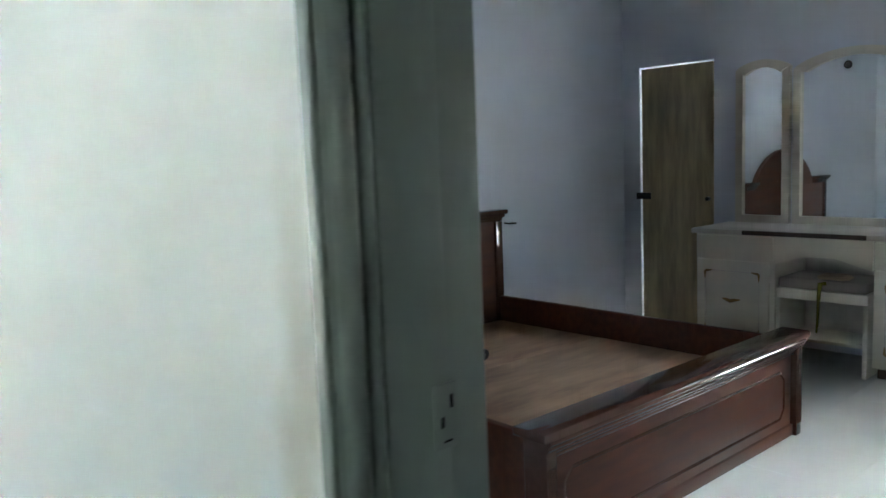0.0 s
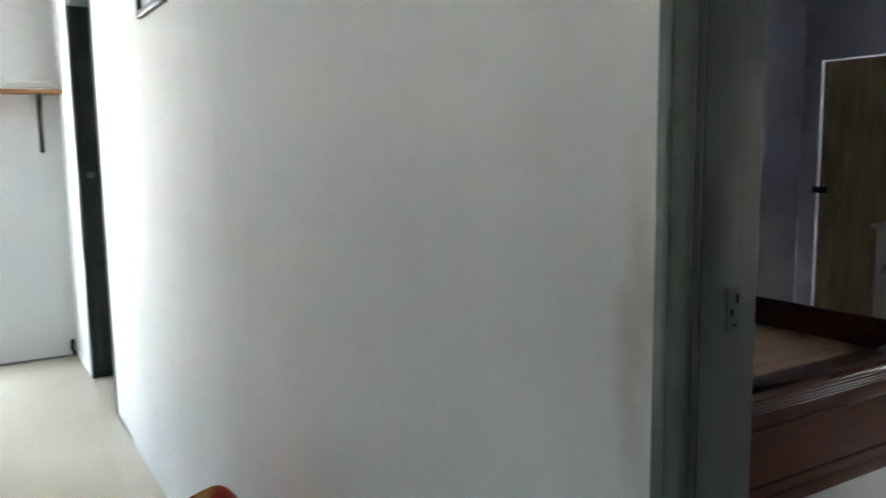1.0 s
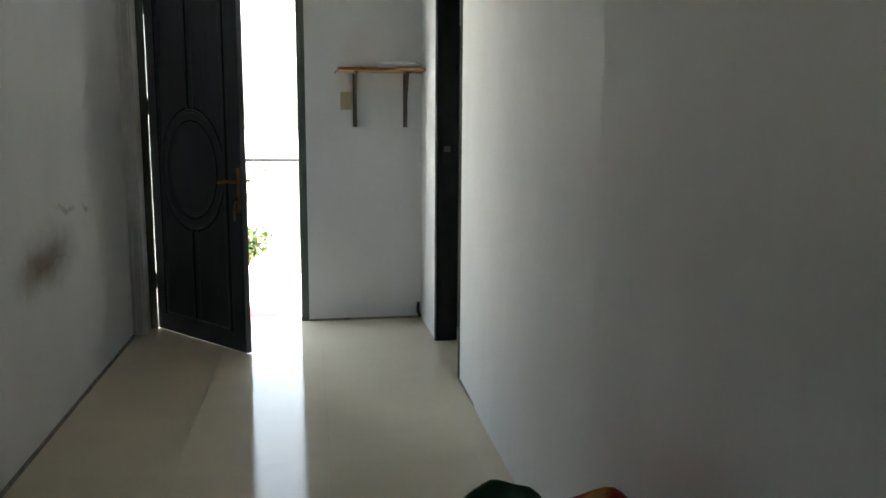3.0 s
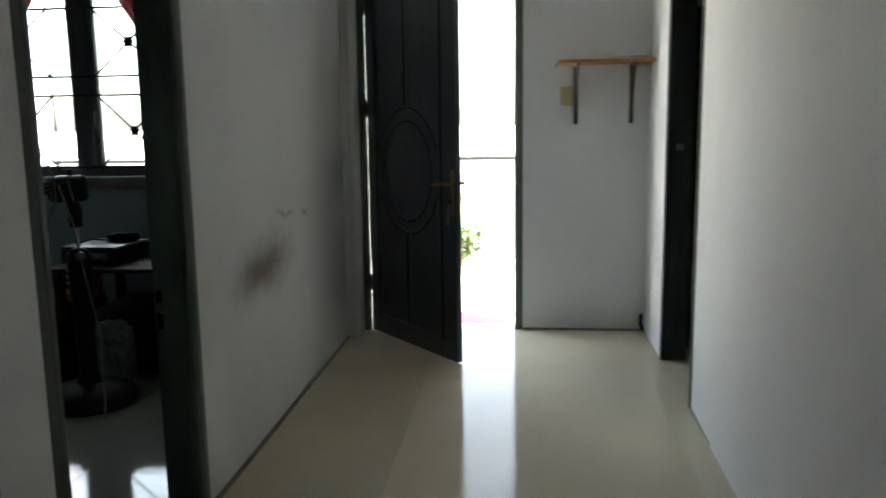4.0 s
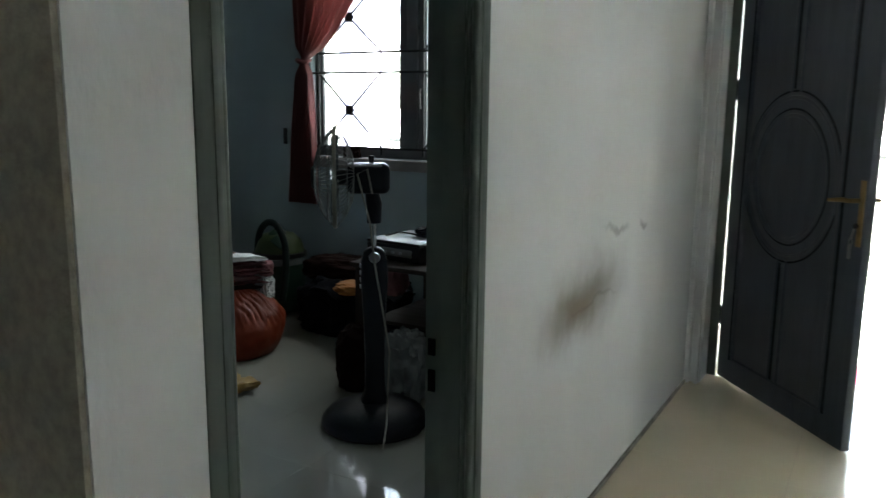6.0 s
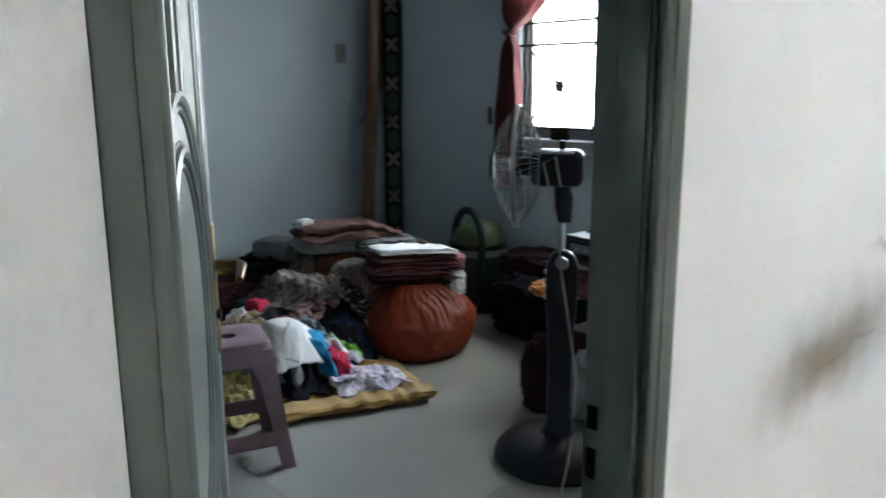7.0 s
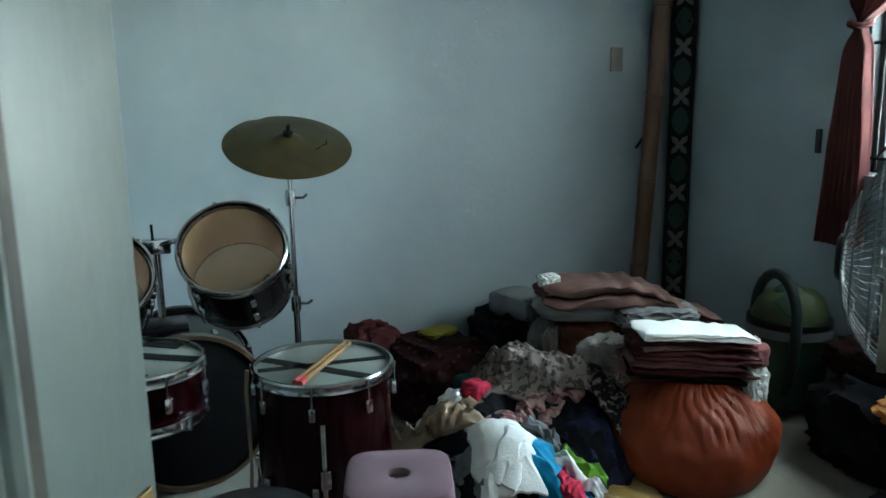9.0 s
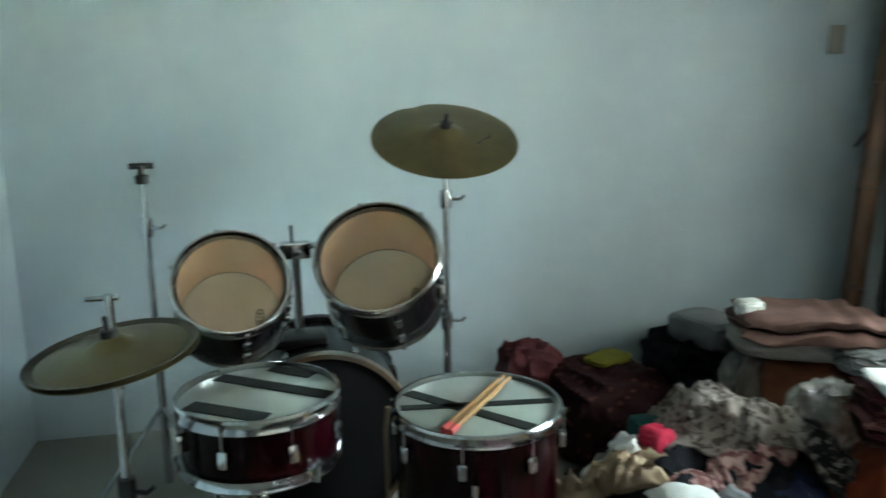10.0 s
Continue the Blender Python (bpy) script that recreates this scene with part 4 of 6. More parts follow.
# ---- drums ----
def drum(name, label, centre, axis, r, depth, shell, head, lugs=6, open_top=False, hoops=True, tape=(), badge=None, extra=None, spin=0.0):
    """A drum whose top head sits at centre and faces along axis."""
    d = thing(name, label, "drum", along(axis, centre) @ pose(0, 0, 0, 0, 0, spin))
    bm = bmx()
    if open_top:
        lathe(bm, [(r - 0.008, -0.012), (r, -0.012), (r, -depth), (r - 0.008, -depth), (r - 0.008, -0.012)], 48)
        part("shell", bm, shell, d)
        bm = bmx()
        lathe(bm, [(r - 0.009, -0.014), (r - 0.009, -depth + 0.01)], 48)
        part("shell_lining", bm, M_SHELLIN, d, "tan bare wood inside of the shell")
        bm = bmx()
        lathe(bm, [(0, -depth + 0.004), (r - 0.01, -depth + 0.004), (r - 0.01, -depth - 0.004), (0, -depth - 0.004)], 48)
        bh = part("bottom_head", bm, head, d)
        bm = bmx()
        band(bm, oval(0, 0, 0.030, 0.013, 28), oval(0, 0, 0.024, 0.008, 28), 0.0, 0.001)
        for q in (-0.013, 0.0, 0.012):
            box(bm, q - 0.004, q + 0.004, 0.0, 0.001, -0.004, 0.004)
        part("maker_mark", bm, M_TAPE, bh, "small dark oval maker's mark", m=Matrix.Translation((0.5 * r, -0.2 * r, -depth + 0.0045)) @ Matrix.Rotation(radians(70), 4, "Z") @ Matrix.Rotation(radians(90), 4, "X"))
        bm = bmx()
        lathe(bm, [(0, 0.001), (r - 0.004, 0.001), (r - 0.004, -0.0015), (0, -0.0015)], 48)
        part("clear_head", bm, M_CLEARHEAD, d)
    else:
        lathe(bm, [(0, -0.012), (r, -0.012), (r, -depth), (0, -depth)], 48)
        part("shell", bm, shell, d)
        bm = bmx()
        lathe(bm, [(0, 0.002), (r - 0.006, 0.002), (r + 0.003, -0.004), (r + 0.003, -0.014), (0, -0.014)], 48)
        part("drum_head", bm, head, d)
    if hoops:
        for z in (0.0, -depth):
            bm = bmx()
            s = 1 if z == 0 else -1
            lathe(bm, [(r + 0.002, z + s * 0.014), (r + 0.007, z + s * 0.014), (r + 0.012, z + s * 0.008), (r + 0.009, z - s * 0.004), (r + 0.012, z - s * 0.018), (r + 0.003, z - s * 0.018), (r + 0.002, z + s * 0.014)], 48)
            part("hoop", bm, M_CHROME, d, "chromed rim hoop")
    for k in range(lugs):
        a = 2 * math.pi * (k + 0.5) / lugs
        rot = Matrix.Rotation(a, 4, "Z")
        for s in ((0, -1) if depth > 0.2 else (0,)):
            bm = bmx()
            zc = -0.075 if s == 0 else -depth + 0.075
            if depth <= 0.2:
                zc = -depth / 2
            box(bm, r - 0.002, r + 0.02, -0.011, 0.011, zc - 0.022, zc + 0.022, 0.006, m=rot)
            p0, p1 = rot @ Vector((r + 0.013, 0, zc)), rot @ Vector((r + 0.013, 0, (-0.004 if s == 0 else -depth + 0.004)))
            ring_tube(bm, [p0, p1], 0.0035, seg=6)
            p2 = rot @ Vector((r + 0.013, 0, (0.008 if s == 0 else -depth - 0.008)))
            ring_tube(bm, [p1, p2], 0.0065, seg=6)
            part("lug", bm, M_CHROME, d)
    for (x0, y0, x1, y1, wd) in tape:
        v = Vector((x1 - x0, y1 - y0))
        bm = boxes((0, v.length, -wd / 2, wd / 2, 0.002, 0.0042))
        part("tape_strip", bm, M_TAPE, d, "black cloth tape", m=Matrix.Translation((x0, y0, 0)) @ Matrix.Rotation(math.atan2(v.y, v.x), 4, "Z"))
    if badge:
        a, z = badge
        bm = bmx()
        box(bm, r - 0.002, r + 0.004, -0.038, 0.038, z - 0.016, z + 0.016, 0.010, 3, m=Matrix.Rotation(a, 4, "Z"))
        b = part("badge", bm, M_STEEL, d, "small oval steel badge")
        for q in (-0.016, 0.004, 0.018):
            bm = bmx()
            box(bm, r + 0.004, r + 0.0055, q - 0.006, q + 0.006, z - 0.006, z + 0.006, 0.001, m=Matrix.Rotation(a, 4, "Z"))
            part("badge_bar", bm, M_DRUMBLACK, b)
    return d


UP = (0, 0, 1)
# floor tom: local x points along world x after along(UP)
ft = drum("floor_tom", "wine red floor tom with a taped milky head", (-3.60, 3.0, 0.57), UP, 0.212, 0.40, M_WINE, M_HEAD, 8, tape=((-0.17, -0.10, 0.12, 0.165, 0.04), (-0.02, -0.20, 0.02, 0.20, 0.03)), badge=(math.atan2(-0.5, 2.1), -0.16))
for k in range(3):
    a = radians(-75 + k * 120)
    bm = bmx()
    x, y = 0.235 * math.cos(a), 0.235 * math.sin(a)
    ring_tube(bm, [(x, y, -0.10), (x, y, -0.50), (x * 1.06, y * 1.06, -0.565)], 0.007, seg=8)
    box(bm, -0.016, 0.016, -0.016, 0.016, -0.30, -0.24, 0.004, m=Matrix.Translation((x, y, 0)))
    lg = part("leg", bm, M_CHROME, ft)
    bm = bmx()
    lathe(bm, [(0, 0), (0.013, 0), (0.011, 0.03), (0, 0.03)], 10, Matrix.Translation((x * 1.06, y * 1.06, -0.57)))
    part("rubber_foot", bm, M_BLACK, lg)
bm = bmx()
ring_tube(bm, [(0.02, 0.232, 0.01), (0.024, 0.238, -0.06), (0.02, 0.236, -0.30), (0.03, 0.242, -0.42)], 0.006, seg=8)
part("strap", bm, M_BEIGE, ft, "frayed pale cord tied to the rim")
for dx, off in ((0.0, 0.0), (0.018, 0.012)):
    bm = bmx()
    ring_tube(bm, [(-0.20, 0, 0), (-0.12, 0, 0), (0.10, 0, 0), (0.17, 0, 0), (0.182, 0, 0), (0.195, 0, 0)], [0.008, 0.0085, 0.008, 0.0045, 0.0065, 0.003], seg=10)
    st = tagged(part("drumstick", bm, M_STICK, m=Matrix.Translation((-3.60 + dx, 3.0 + off, 0.5855)) @ pose(0, 0, 0, 0, 0, math.degrees(math.atan2(0.19, -0.25)))), "worn orange-brown drumstick lying on the floor tom", "drumstick", "drumsticks")
    bm = bmx()
    ring_tube(bm, [(-0.203, 0, 0), (-0.165, 0, 0)], 0.0092, seg=10)
    part("grip", bm, M_REDTIP, st, "red grip end")

sn = drum("snare_drum", "dark wine snare drum with black tape on its head", (-3.53, 2.45, 0.68), UP, 0.182, 0.145, M_WINE, M_HEAD, 8,
          tape=((-0.05, -0.165, 0.13, 0.10, 0.045), (-0.15, -0.02, -0.04, 0.155, 0.05), (0.09, -0.13, 0.165, -0.03, 0.04)))
bm = boxes((0.178, 0.21, -0.018, 0.018, -0.10, -0.03, 0.005))
part("strainer", bm, M_CHROME, sn, m=Matrix.Rotation(radians(20), 4, "Z"))
ss = thing("snare_stand", "folding chrome snare stand", "drum stand", pose(-3.53, 2.45, 0))
bm = bmx()
ring_tube(bm, [(0, 0, 0.22), (0, 0, 0.47)], 0.012)
part("pole", bm, M_CHROME, ss)
for k in range(3):
    a = radians(40 + 120 * k)
    c, s_ = math.cos(a), math.sin(a)
    bm = bmx()
    ring_tube(bm, [(0, 0, 0.46), (0.17 * c, 0.17 * s_, 0.518), (0.197 * c, 0.197 * s_, 0.522), (0.199 * c, 0.199 * s_, 0.56)], 0.007, seg=8)
    part("basket_arm", bm, M_CHROME, ss)
    bm = bmx()
    ring_tube(bm, [(0, 0, 0.30), (0.23 * c, 0.23 * s_, 0.012)], 0.008, seg=8)
    part("leg", bm, M_CHROME, ss)

# bass drum lies on its side, batter head towards the throne
bs = drum("bass_drum", "black bass drum lying on its side", (-4.06, 2.62, 0.295), (1, 0, 0), 0.275, 0.42, M_DRUMBLACK, M_BLACKM, 8, hoops=False)
for z in (-0.005, -0.415):
    bm = bmx()
    lathe(bm, [(0.277, z - 0.02), (0.292, z - 0.02), (0.294, z), (0.292, z + 0.02), (0.277, z + 0.02), (0.277, z - 0.02)], 56)
    part("wooden_hoop", bm, wood("hoop_wood", (0.075, 0.047, 0.027), (0.05, 0.03, 0.018), 0.35) if z > -0.1 else M_DRUMBLACK, bs)
tm = thing("tom_holder", "chrome double tom holder on a black mount", "tom holder", pose(-4.27, 2.56, 0.555))
part("mount_plate", boxes((-0.07, 0.07, -0.09, 0.09, 0.0, 0.035, 0.012)), M_BLACK, tm)
bm = bmx()
ring_tube(bm, [(0, 0, 0.03), (0, 0, 0.34)], 0.014)
part("post", bm, M_CHROME, tm)
bm = boxes((-0.025, 0.025, -0.05, 0.05, 0.29, 0.345, 0.008))
part("clamp_block", bm, M_CHROME, tm)
for p in ([(0, -0.03, 0.32), (0.03, -0.07, 0.33), (0.13, -0.085, 0.28)], [(0, 0.03, 0.32), (0.03, 0.06, 0.34), (0.14, 0.08, 0.33)]):
    bm = bmx()
    ring_tube(bm, p, 0.010, seg=8)
    part("arm", bm, M_CHROME, tm)
bm = bmx()
ring_tube(bm, [(0, -0.01, 0.34), (0, -0.012, 0.40)], 0.006, seg=8)
part("wing_bolt", bm, M_CHROME, tm)


def tilt(el, az):
    return (math.cos(radians(el)) * math.cos(radians(az)), math.cos(radians(el)) * math.sin(radians(az)), math.sin(radians(el)))


drum("rack_tom", "dark rack tom with a clear head and tan inside", (-3.95, 2.79, 0.905), tilt(42, -14), 0.176, 0.25, M_DRUMBLACK, M_RESO, 6, open_top=True, spin=20)
drum("rack_tom", "smaller dark rack tom with a clear head", (-3.95, 2.375, 0.855), tilt(40, 6), 0.156, 0.23, M_DRUMBLACK, M_RESO, 6, open_top=True, spin=10)


def tripod(d, h, spread=0.26, base=0.0, spin=0):
    for k in range(3):
        a = radians(spin + 120 * k)
        bm = bmx()
        ring_tube(bm, [(0, 0, h), (spread * math.cos(a), spread * math.sin(a), 0.010)], 0.008, seg=8)
        lg = part("leg", bm, M_CHROME, d)
        bm = bmx()
        lathe(bm, [(0, 0), (0.014, 0), (0.012, 0.025), (0, 0.03)], 10, Matrix.Translation((spread * math.cos(a), spread * math.sin(a), 0)))
        part("rubber_foot", bm, M_BLACK, lg)


def stand(name, label, x, y, h, joints, spin, r=0.013):
    d = thing(name, label, "cymbal stand", pose(x, y, 0))
    zs = [0.08] + list(joints) + [h]
    for i in range(len(zs) - 1):
        bm = bmx()
        ring_tube(bm, [(0, 0, zs[i]), (0, 0, zs[i + 1])], r - 0.0025 * i)
        part("tube", bm, M_CHROME, d)
    for z in joints:
        bm = bmx()
        lathe(bm, [(0, -0.03), (0.019, -0.03), (0.021, 0), (0.019, 0.03), (0, 0.03)], 14, Matrix.Translation((0, 0, z)))
        ring_tube(bm, [(0, 0, z), (0.02, 0.045, z), (0.02, 0.06, z + 0.012)], 0.006, seg=8)
        part("height_clamp", bm, M_CHROME, d)
    tripod(d, 0.36, 0.27, spin=spin)
    return d


def cymbal(name, label, c, axis, r, bell, dark=False, notch=None):
    bm = bmx()
    prof = [(0.006, 0.030), (0.02, 0.0295), (bell * 0.6, 0.025), (bell, 0.012), (bell * 1.3, 0.008), (r * 0.6, 0.002), (r * 0.85, -0.006), (r, -0.014)]
    lathe(bm, prof + [(q, z - 0.0018) for q, z in prof[::-1]] + [prof[0]], 72)
    if notch:
        a0, dep = notch
        for v in bm.verts:
            a = math.atan2(v.co.y, v.co.x)
            da = abs((a - a0 + math.pi) % (2 * math.pi) - math.pi)
            if da < 0.13 and v.co.xy.length > r * 0.9:
                v.co.xy *= 1 - dep * (1 - da / 0.13) ** 0.5
    d = thing(name, label, "cymbal", along(axis, c))
    part("plate", bm, M_CYMD if dark else M_CYM, d)
    bm = bmx()
    lathe(bm, [(0, 0.03), (0.02, 0.03), (0.02, 0.045), (0.008, 0.047), (0.007, 0.075), (0.0, 0.077)], 14)
    part("wing_nut", bm, M_BLACK, d)
    return d


stand("cymbal_stand", "chrome cymbal stand behind the drums", -4.27, 3.06, 1.225, (0.60, 1.02), 10)
cy_axis = Vector((math.sin(radians(26)), -0.02, math.cos(radians(26))))
cy_turn = along(cy_axis).to_3x3().inverted()
nd = cy_turn @ Vector((-1, -0.35, 0.45))
cy = cymbal("crash_cymbal", "dull bronze crash cymbal with a chipped edge", (-4.265, 3.06, 1.232), cy_axis, 0.243, 0.055, notch=(math.atan2(nd.y, nd.x), 0.05))
bm = bmx()
sm = [cy_turn @ Vector(p) for p in ((0.07, 0.08, -0.03), (0.06, 0.10, -0.03), (0.045, 0.115, -0.02), (0.03, 0.14, -0.015), (0.0, 0.15, 0))]
ring_tube(bm, [(p.x, p.y, 0.002) for p in sm], [0.002, 0.005, 0.003, 0.004, 0.002], seg=6)
part("smudge", bm, M_TAPE, cy, "dark tape smudge")
s2 = stand("cymbal_stand", "bare chrome cymbal stand with a black top nut", -4.32, 2.10, 1.10, (0.55, 0.96), 50)
bm = bmx()
lathe(bm, [(0, 1.10), (0.022, 1.10), (0.024, 1.125), (0.012, 1.13), (0.010, 1.155), (0, 1.157)], 14)
box(bm, -0.006, 0.006, -0.038, 0.038, 1.145, 1.165, 0.004)
part("wing_nut", bm, M_BLACK, s2)
hs = stand("hihat_stand", "chrome hi-hat stand with pedal", -3.43, 2.16, 0.97, (0.52,), 20)
hs.children[0].data.materials[0] = M_BLACK
part("pedal", boxes((0.02, 0.30, -0.04, 0.04, 0.03, 0.045, 0.005)), M_STEEL, hs, m=pose(0, 0, 0, 0, 0, -10))
bm = bmx()
ring_tube(bm, [(0, -0.045, 0.962), (0, 0.02, 0.962)], 0.006, seg=8)
part("clutch", bm, M_CHROME, hs)
cymbal("hihat_cymbal", "dull bronze hi-hat cymbal on its stand", (-3.43, 2.16, 0.85), tilt(82, -60), 0.178, 0.045)
cymbal("hihat_cymbal", "dark bronze lower hi-hat cymbal", (-3.43, 2.16, 0.832), Vector(tilt(82, -60)) * -1, 0.178, 0.045, dark=True)
th = thing("drum_throne", "round black padded drum throne", "stool", pose(-2.92, 2.66, 0))
bm = bmx()
lathe(bm, [(0, 0.40), (0.15, 0.40), (0.165, 0.41), (0.168, 0.455), (0.155, 0.475), (0.10, 0.482), (0, 0.482)], 40)
part("seat", bm, M_BLACK, th)
bm = bmx()
ring_tube(bm, [(0, 0, 0.12), (0, 0, 0.40)], 0.014)
part("post", bm, M_CHROME, th)
tripod(th, 0.30, 0.22, spin=30)


# ---- plastic stool ----
def plastic_stool(m):
    s = thing("plastic_stool", "mauve moulded plastic stool with a hole in the seat", "stool", m)
    h, a, b = 0.472, 0.136, 0.186
    bm = bmx()
    n = 48

    def sq(r, k):
        t = 2 * math.pi * k / n
        c, s_ = math.cos(t), math.sin(t)
        q = (abs(c) ** 5 + abs(s_) ** 5) ** -0.2
        return r * q * c, r * q * s_
    rings = []
    for r, z in ((0.029, h - 0.018), (0.029, h - 0.004), (0.036, h - 0.002), (0.07, h - 0.002), (a - 0.014, h), (a - 0.004, h - 0.005), (a, h - 0.016), (a + 0.006, h - 0.085), (a + 0.001, h - 0.085), (a - 0.006, h - 0.022), (0.031, h - 0.018)):
        if r < 0.04:
            rings.append([bm.verts.new((r * math.cos(2 * math.pi * k / n), r * math.sin(2 * math.pi * k / n), z)) for k in range(n)])
        else:
            rings.append([bm.verts.new((*sq(r, k), z)) for k in range(n)])
    for p, q in zip(rings, rings[1:]):
        for k in range(n):
            bm.faces.new((p[k], p[(k + 1) % n], q[(k + 1) % n], q[k]))
    part("seat", bm, M_STOOL, s)
    for sx in (-1, 1):
        for sy in (-1, 1):
            bm = bmx()
            lv = []
            for z, r, wd in ((h - 0.03, a - 0.002, 0.10), (h - 0.105, a + 0.007, 0.082), (h - 0.15, a + 0.012, 0.066), (0.20, a + 0.024, 0.056), (0.0, b, 0.05)):
                outer = Vector((sx * r, sy * r))
                pts = [outer, outer - Vector((sx * wd, 0)), outer - Vector((sx * wd, sy * 0.006)), outer - Vector((sx * 0.008, sy * 0.008)), outer - Vector((sx * 0.006, sy * wd)), outer - Vector((0, sy * wd))]
                lv.append([bm.verts.new((p.x, p.y, z)) for p in pts])
            for p, q in zip(lv, lv[1:]):
                for k in range(6):
                    bm.faces.new((p[k], p[(k + 1) % 6], q[(k + 1) % 6], q[k]))
            bm.faces.new(lv[0])
            bm.faces.new(lv[-1])
            part("leg", bm, M_STOOL, s)
    for k in range(4):
        bm = bmx()
        r = a + 0.036
        box(bm, -r + 0.02, r - 0.02, r - 0.010, r - 0.004, 0.085, 0.145, 0.003)
        part("brace", bm, M_STOOL, s, m=Matrix.Rotation(k * math.pi / 2, 4, "Z"))
    return s


plastic_stool(pose(-3.008, 3.045, 0, 0, 0, -19))

# ---- standing fan ----
fan = thing("standing_fan", "dark navy pedestal fan with a wire cage", "fan", pose(-2.16, 3.90, 0))
bm = bmx()
lathe(bm, [(0, 0), (0.222, 0), (0.232, 0.014), (0.228, 0.04), (0.205, 0.066), (0.15, 0.092), (0.08, 0.108), (0, 0.112)], 48)
part("base", bm, M_NAVY, fan)
bm = bmx()
lv = []
for z, wx, wy in ((0.10, 0.062, 0.056), (0.16, 0.044, 0.038), (0.30, 0.042, 0.036), (0.48, 0.048, 0.037), (0.65, 0.058, 0.041), (0.73, 0.056, 0.039), (0.765, 0.046, 0.034), (0.782, 0.030, 0.024), (0.788, 0.014, 0.012)):
    lv.append([bm.verts.new((wx * math.copysign(abs(math.cos(t)) ** 0.6, math.cos(t)), wy * math.copysign(abs(math.sin(t)) ** 0.6, math.sin(t)), z)) for t in [2 * math.pi * k / 28 for k in range(28)]])
for p, q in zip(lv, lv[1:]):
    for k in range(28):
        bm.faces.new((p[k], p[(k + 1) % 28], q[(k + 1) % 28], q[k]))
bm.faces.new(lv[-1])
FR = Matrix.Rotation(math.atan2(-0.6, -0.8), 4, "Z")
part("column", bm, M_NAVY, fan, m=FR)
for k in range(4):
    bm = boxes((0.046, 0.062, -0.012, 0.012, 0.61 + k * 0.03, 0.625 + k * 0.03, 0.003))
    part("button", bm, M_WHITEPL, fan, "pale speed button", m=FR)
bm = bmx()
lathe(bm, [(0, 0), (0.022, 0), (0.024, 0.008), (0.02, 0.02), (0, 0.02)], 20, FR @ along((0, 1, 0), (0, 0.034, 0.75)))
part("knob", bm, M_STEEL, fan)
bm = bmx()
ring_tube(bm, [(0, 0, 0.77), (0, 0, 0.92)], 0.011)
part("pole", bm, M_CHROME, fan)
bm = bmx()
ring_tube(bm, [(0, 0, 0.89), (0, 0, 0.97), (0.01, 0, 1.03)], [0.03, 0.034, 0.028], seg=16)
part("neck", bm, M_NAVY, fan, m=FR)
bm = bmx()
box(bm, -0.065, 0.115, -0.062, 0.062, 1.015, 1.14, 0.028, 4)
part("motor_housing", bm, M_NAVY, fan, m=FR)
part("trim_strip", boxes((-0.03, 0.10, -0.0645, 0.0645, 1.128, 1.136, 0.003)), M_STEEL, fan, "dull silver trim", m=FR)
bm = bmx()
lathe(bm, [(0, 0), (0.030, 0), (0.034, 0.012), (0.030, 0.045), (0, 0.045)], 20, along((1, 0, 0), (0.113, 0, 1.08)))
part("shaft_collar", bm, M_NAVY, fan, m=FR)
bm = bmx()
ring_tube(bm, [(0.01, 0, 1.135), (0.01, 0, 1.17)], [0.010, 0.013], seg=10)
part("swing_pin", bm, M_NAVY, fan, m=FR)
FC = FR @ along((1, 0, 0), (0.163, 0, 1.08))
R = 0.207


def guard(name, label, z_rim, z_c, n, rings):
    """Rings of a fan guard with its bent wires as parts of it."""
    def height(q):
        return z_rim + (z_c - z_rim) * (1 - (q / R) ** 2.6)
    bm = bmx()
    for q in rings:
        ring_tube(bm, [(q * math.cos(t), q * math.sin(t), height(q)) for t in [2 * math.pi * k / 40 for k in range(40)]], 0.0018, seg=5, closed=True)
    g = part(name, bm, M_WIRE, fan, label, m=FC)
    bm = bmx()
    ring_tube(bm, [(q * math.cos(0.25 * (1 - q / R)), q * math.sin(0.25 * (1 - q / R)), height(q)) for q in (0.045, 0.10, 0.15, 0.185, R)], 0.0011, seg=4, caps=False)
    first = part("wire", bm, M_WIRE, g)
    for k in range(1, n):
        wire = new("wire", first.data)
        wire.parent = g
        wire.matrix_basis = Matrix.Rotation(2 * math.pi * k / n, 4, "Z")


guard("front_guard", "pale steel wire front guard", 0.0, 0.085, 56, (0.07, 0.13, 0.18))
guard("rear_guard", "", -0.01, -0.085, 56, (0.08, 0.15))
bm = bmx()
lathe(bm, [(R - 0.002, -0.009), (R + 0.004, -0.009), (R + 0.005, 0), (R + 0.004, 0.006), (R - 0.002, 0.006), (R - 0.002, -0.009)], 60)
part("guard_ring", bm, M_SWITCHG, fan, "pale plastic guard ring", m=FC)
bm = bmx()
lathe(bm, [(0, 0.078), (0.046, 0.080), (0.046, 0.088), (0.04, 0.094), (0, 0.095)], 28)
part("hub_badge", bm, M_BLACK, fan, m=FC)
for k in range(3):
    bm = bmx()
    g = []
    for i in range(9):
        q = 0.03 + 0.165 * i / 8
        wd = 0.10 + 0.75 * math.sin(math.pi * min(1, 0.15 + i / 9))
        g.append([bm.verts.new((q * math.cos(t), q * math.sin(t), 0.03 * (t / max(wd, 0.1)))) for t in [wd * (j / 6 - 0.5) for j in range(7)]])
    thick_grid(bm, g, 0.003, (0, 0, -1))
    part("blade", bm, mat("smoke_blade", (0.09, 0.105, 0.11), 0.2) if k == 0 else bpy.data.materials["smoke_blade"], fan, m=FC @ Matrix.Rotation(k * 2 * math.pi / 3, 4, "Z"))
bm = bmx()
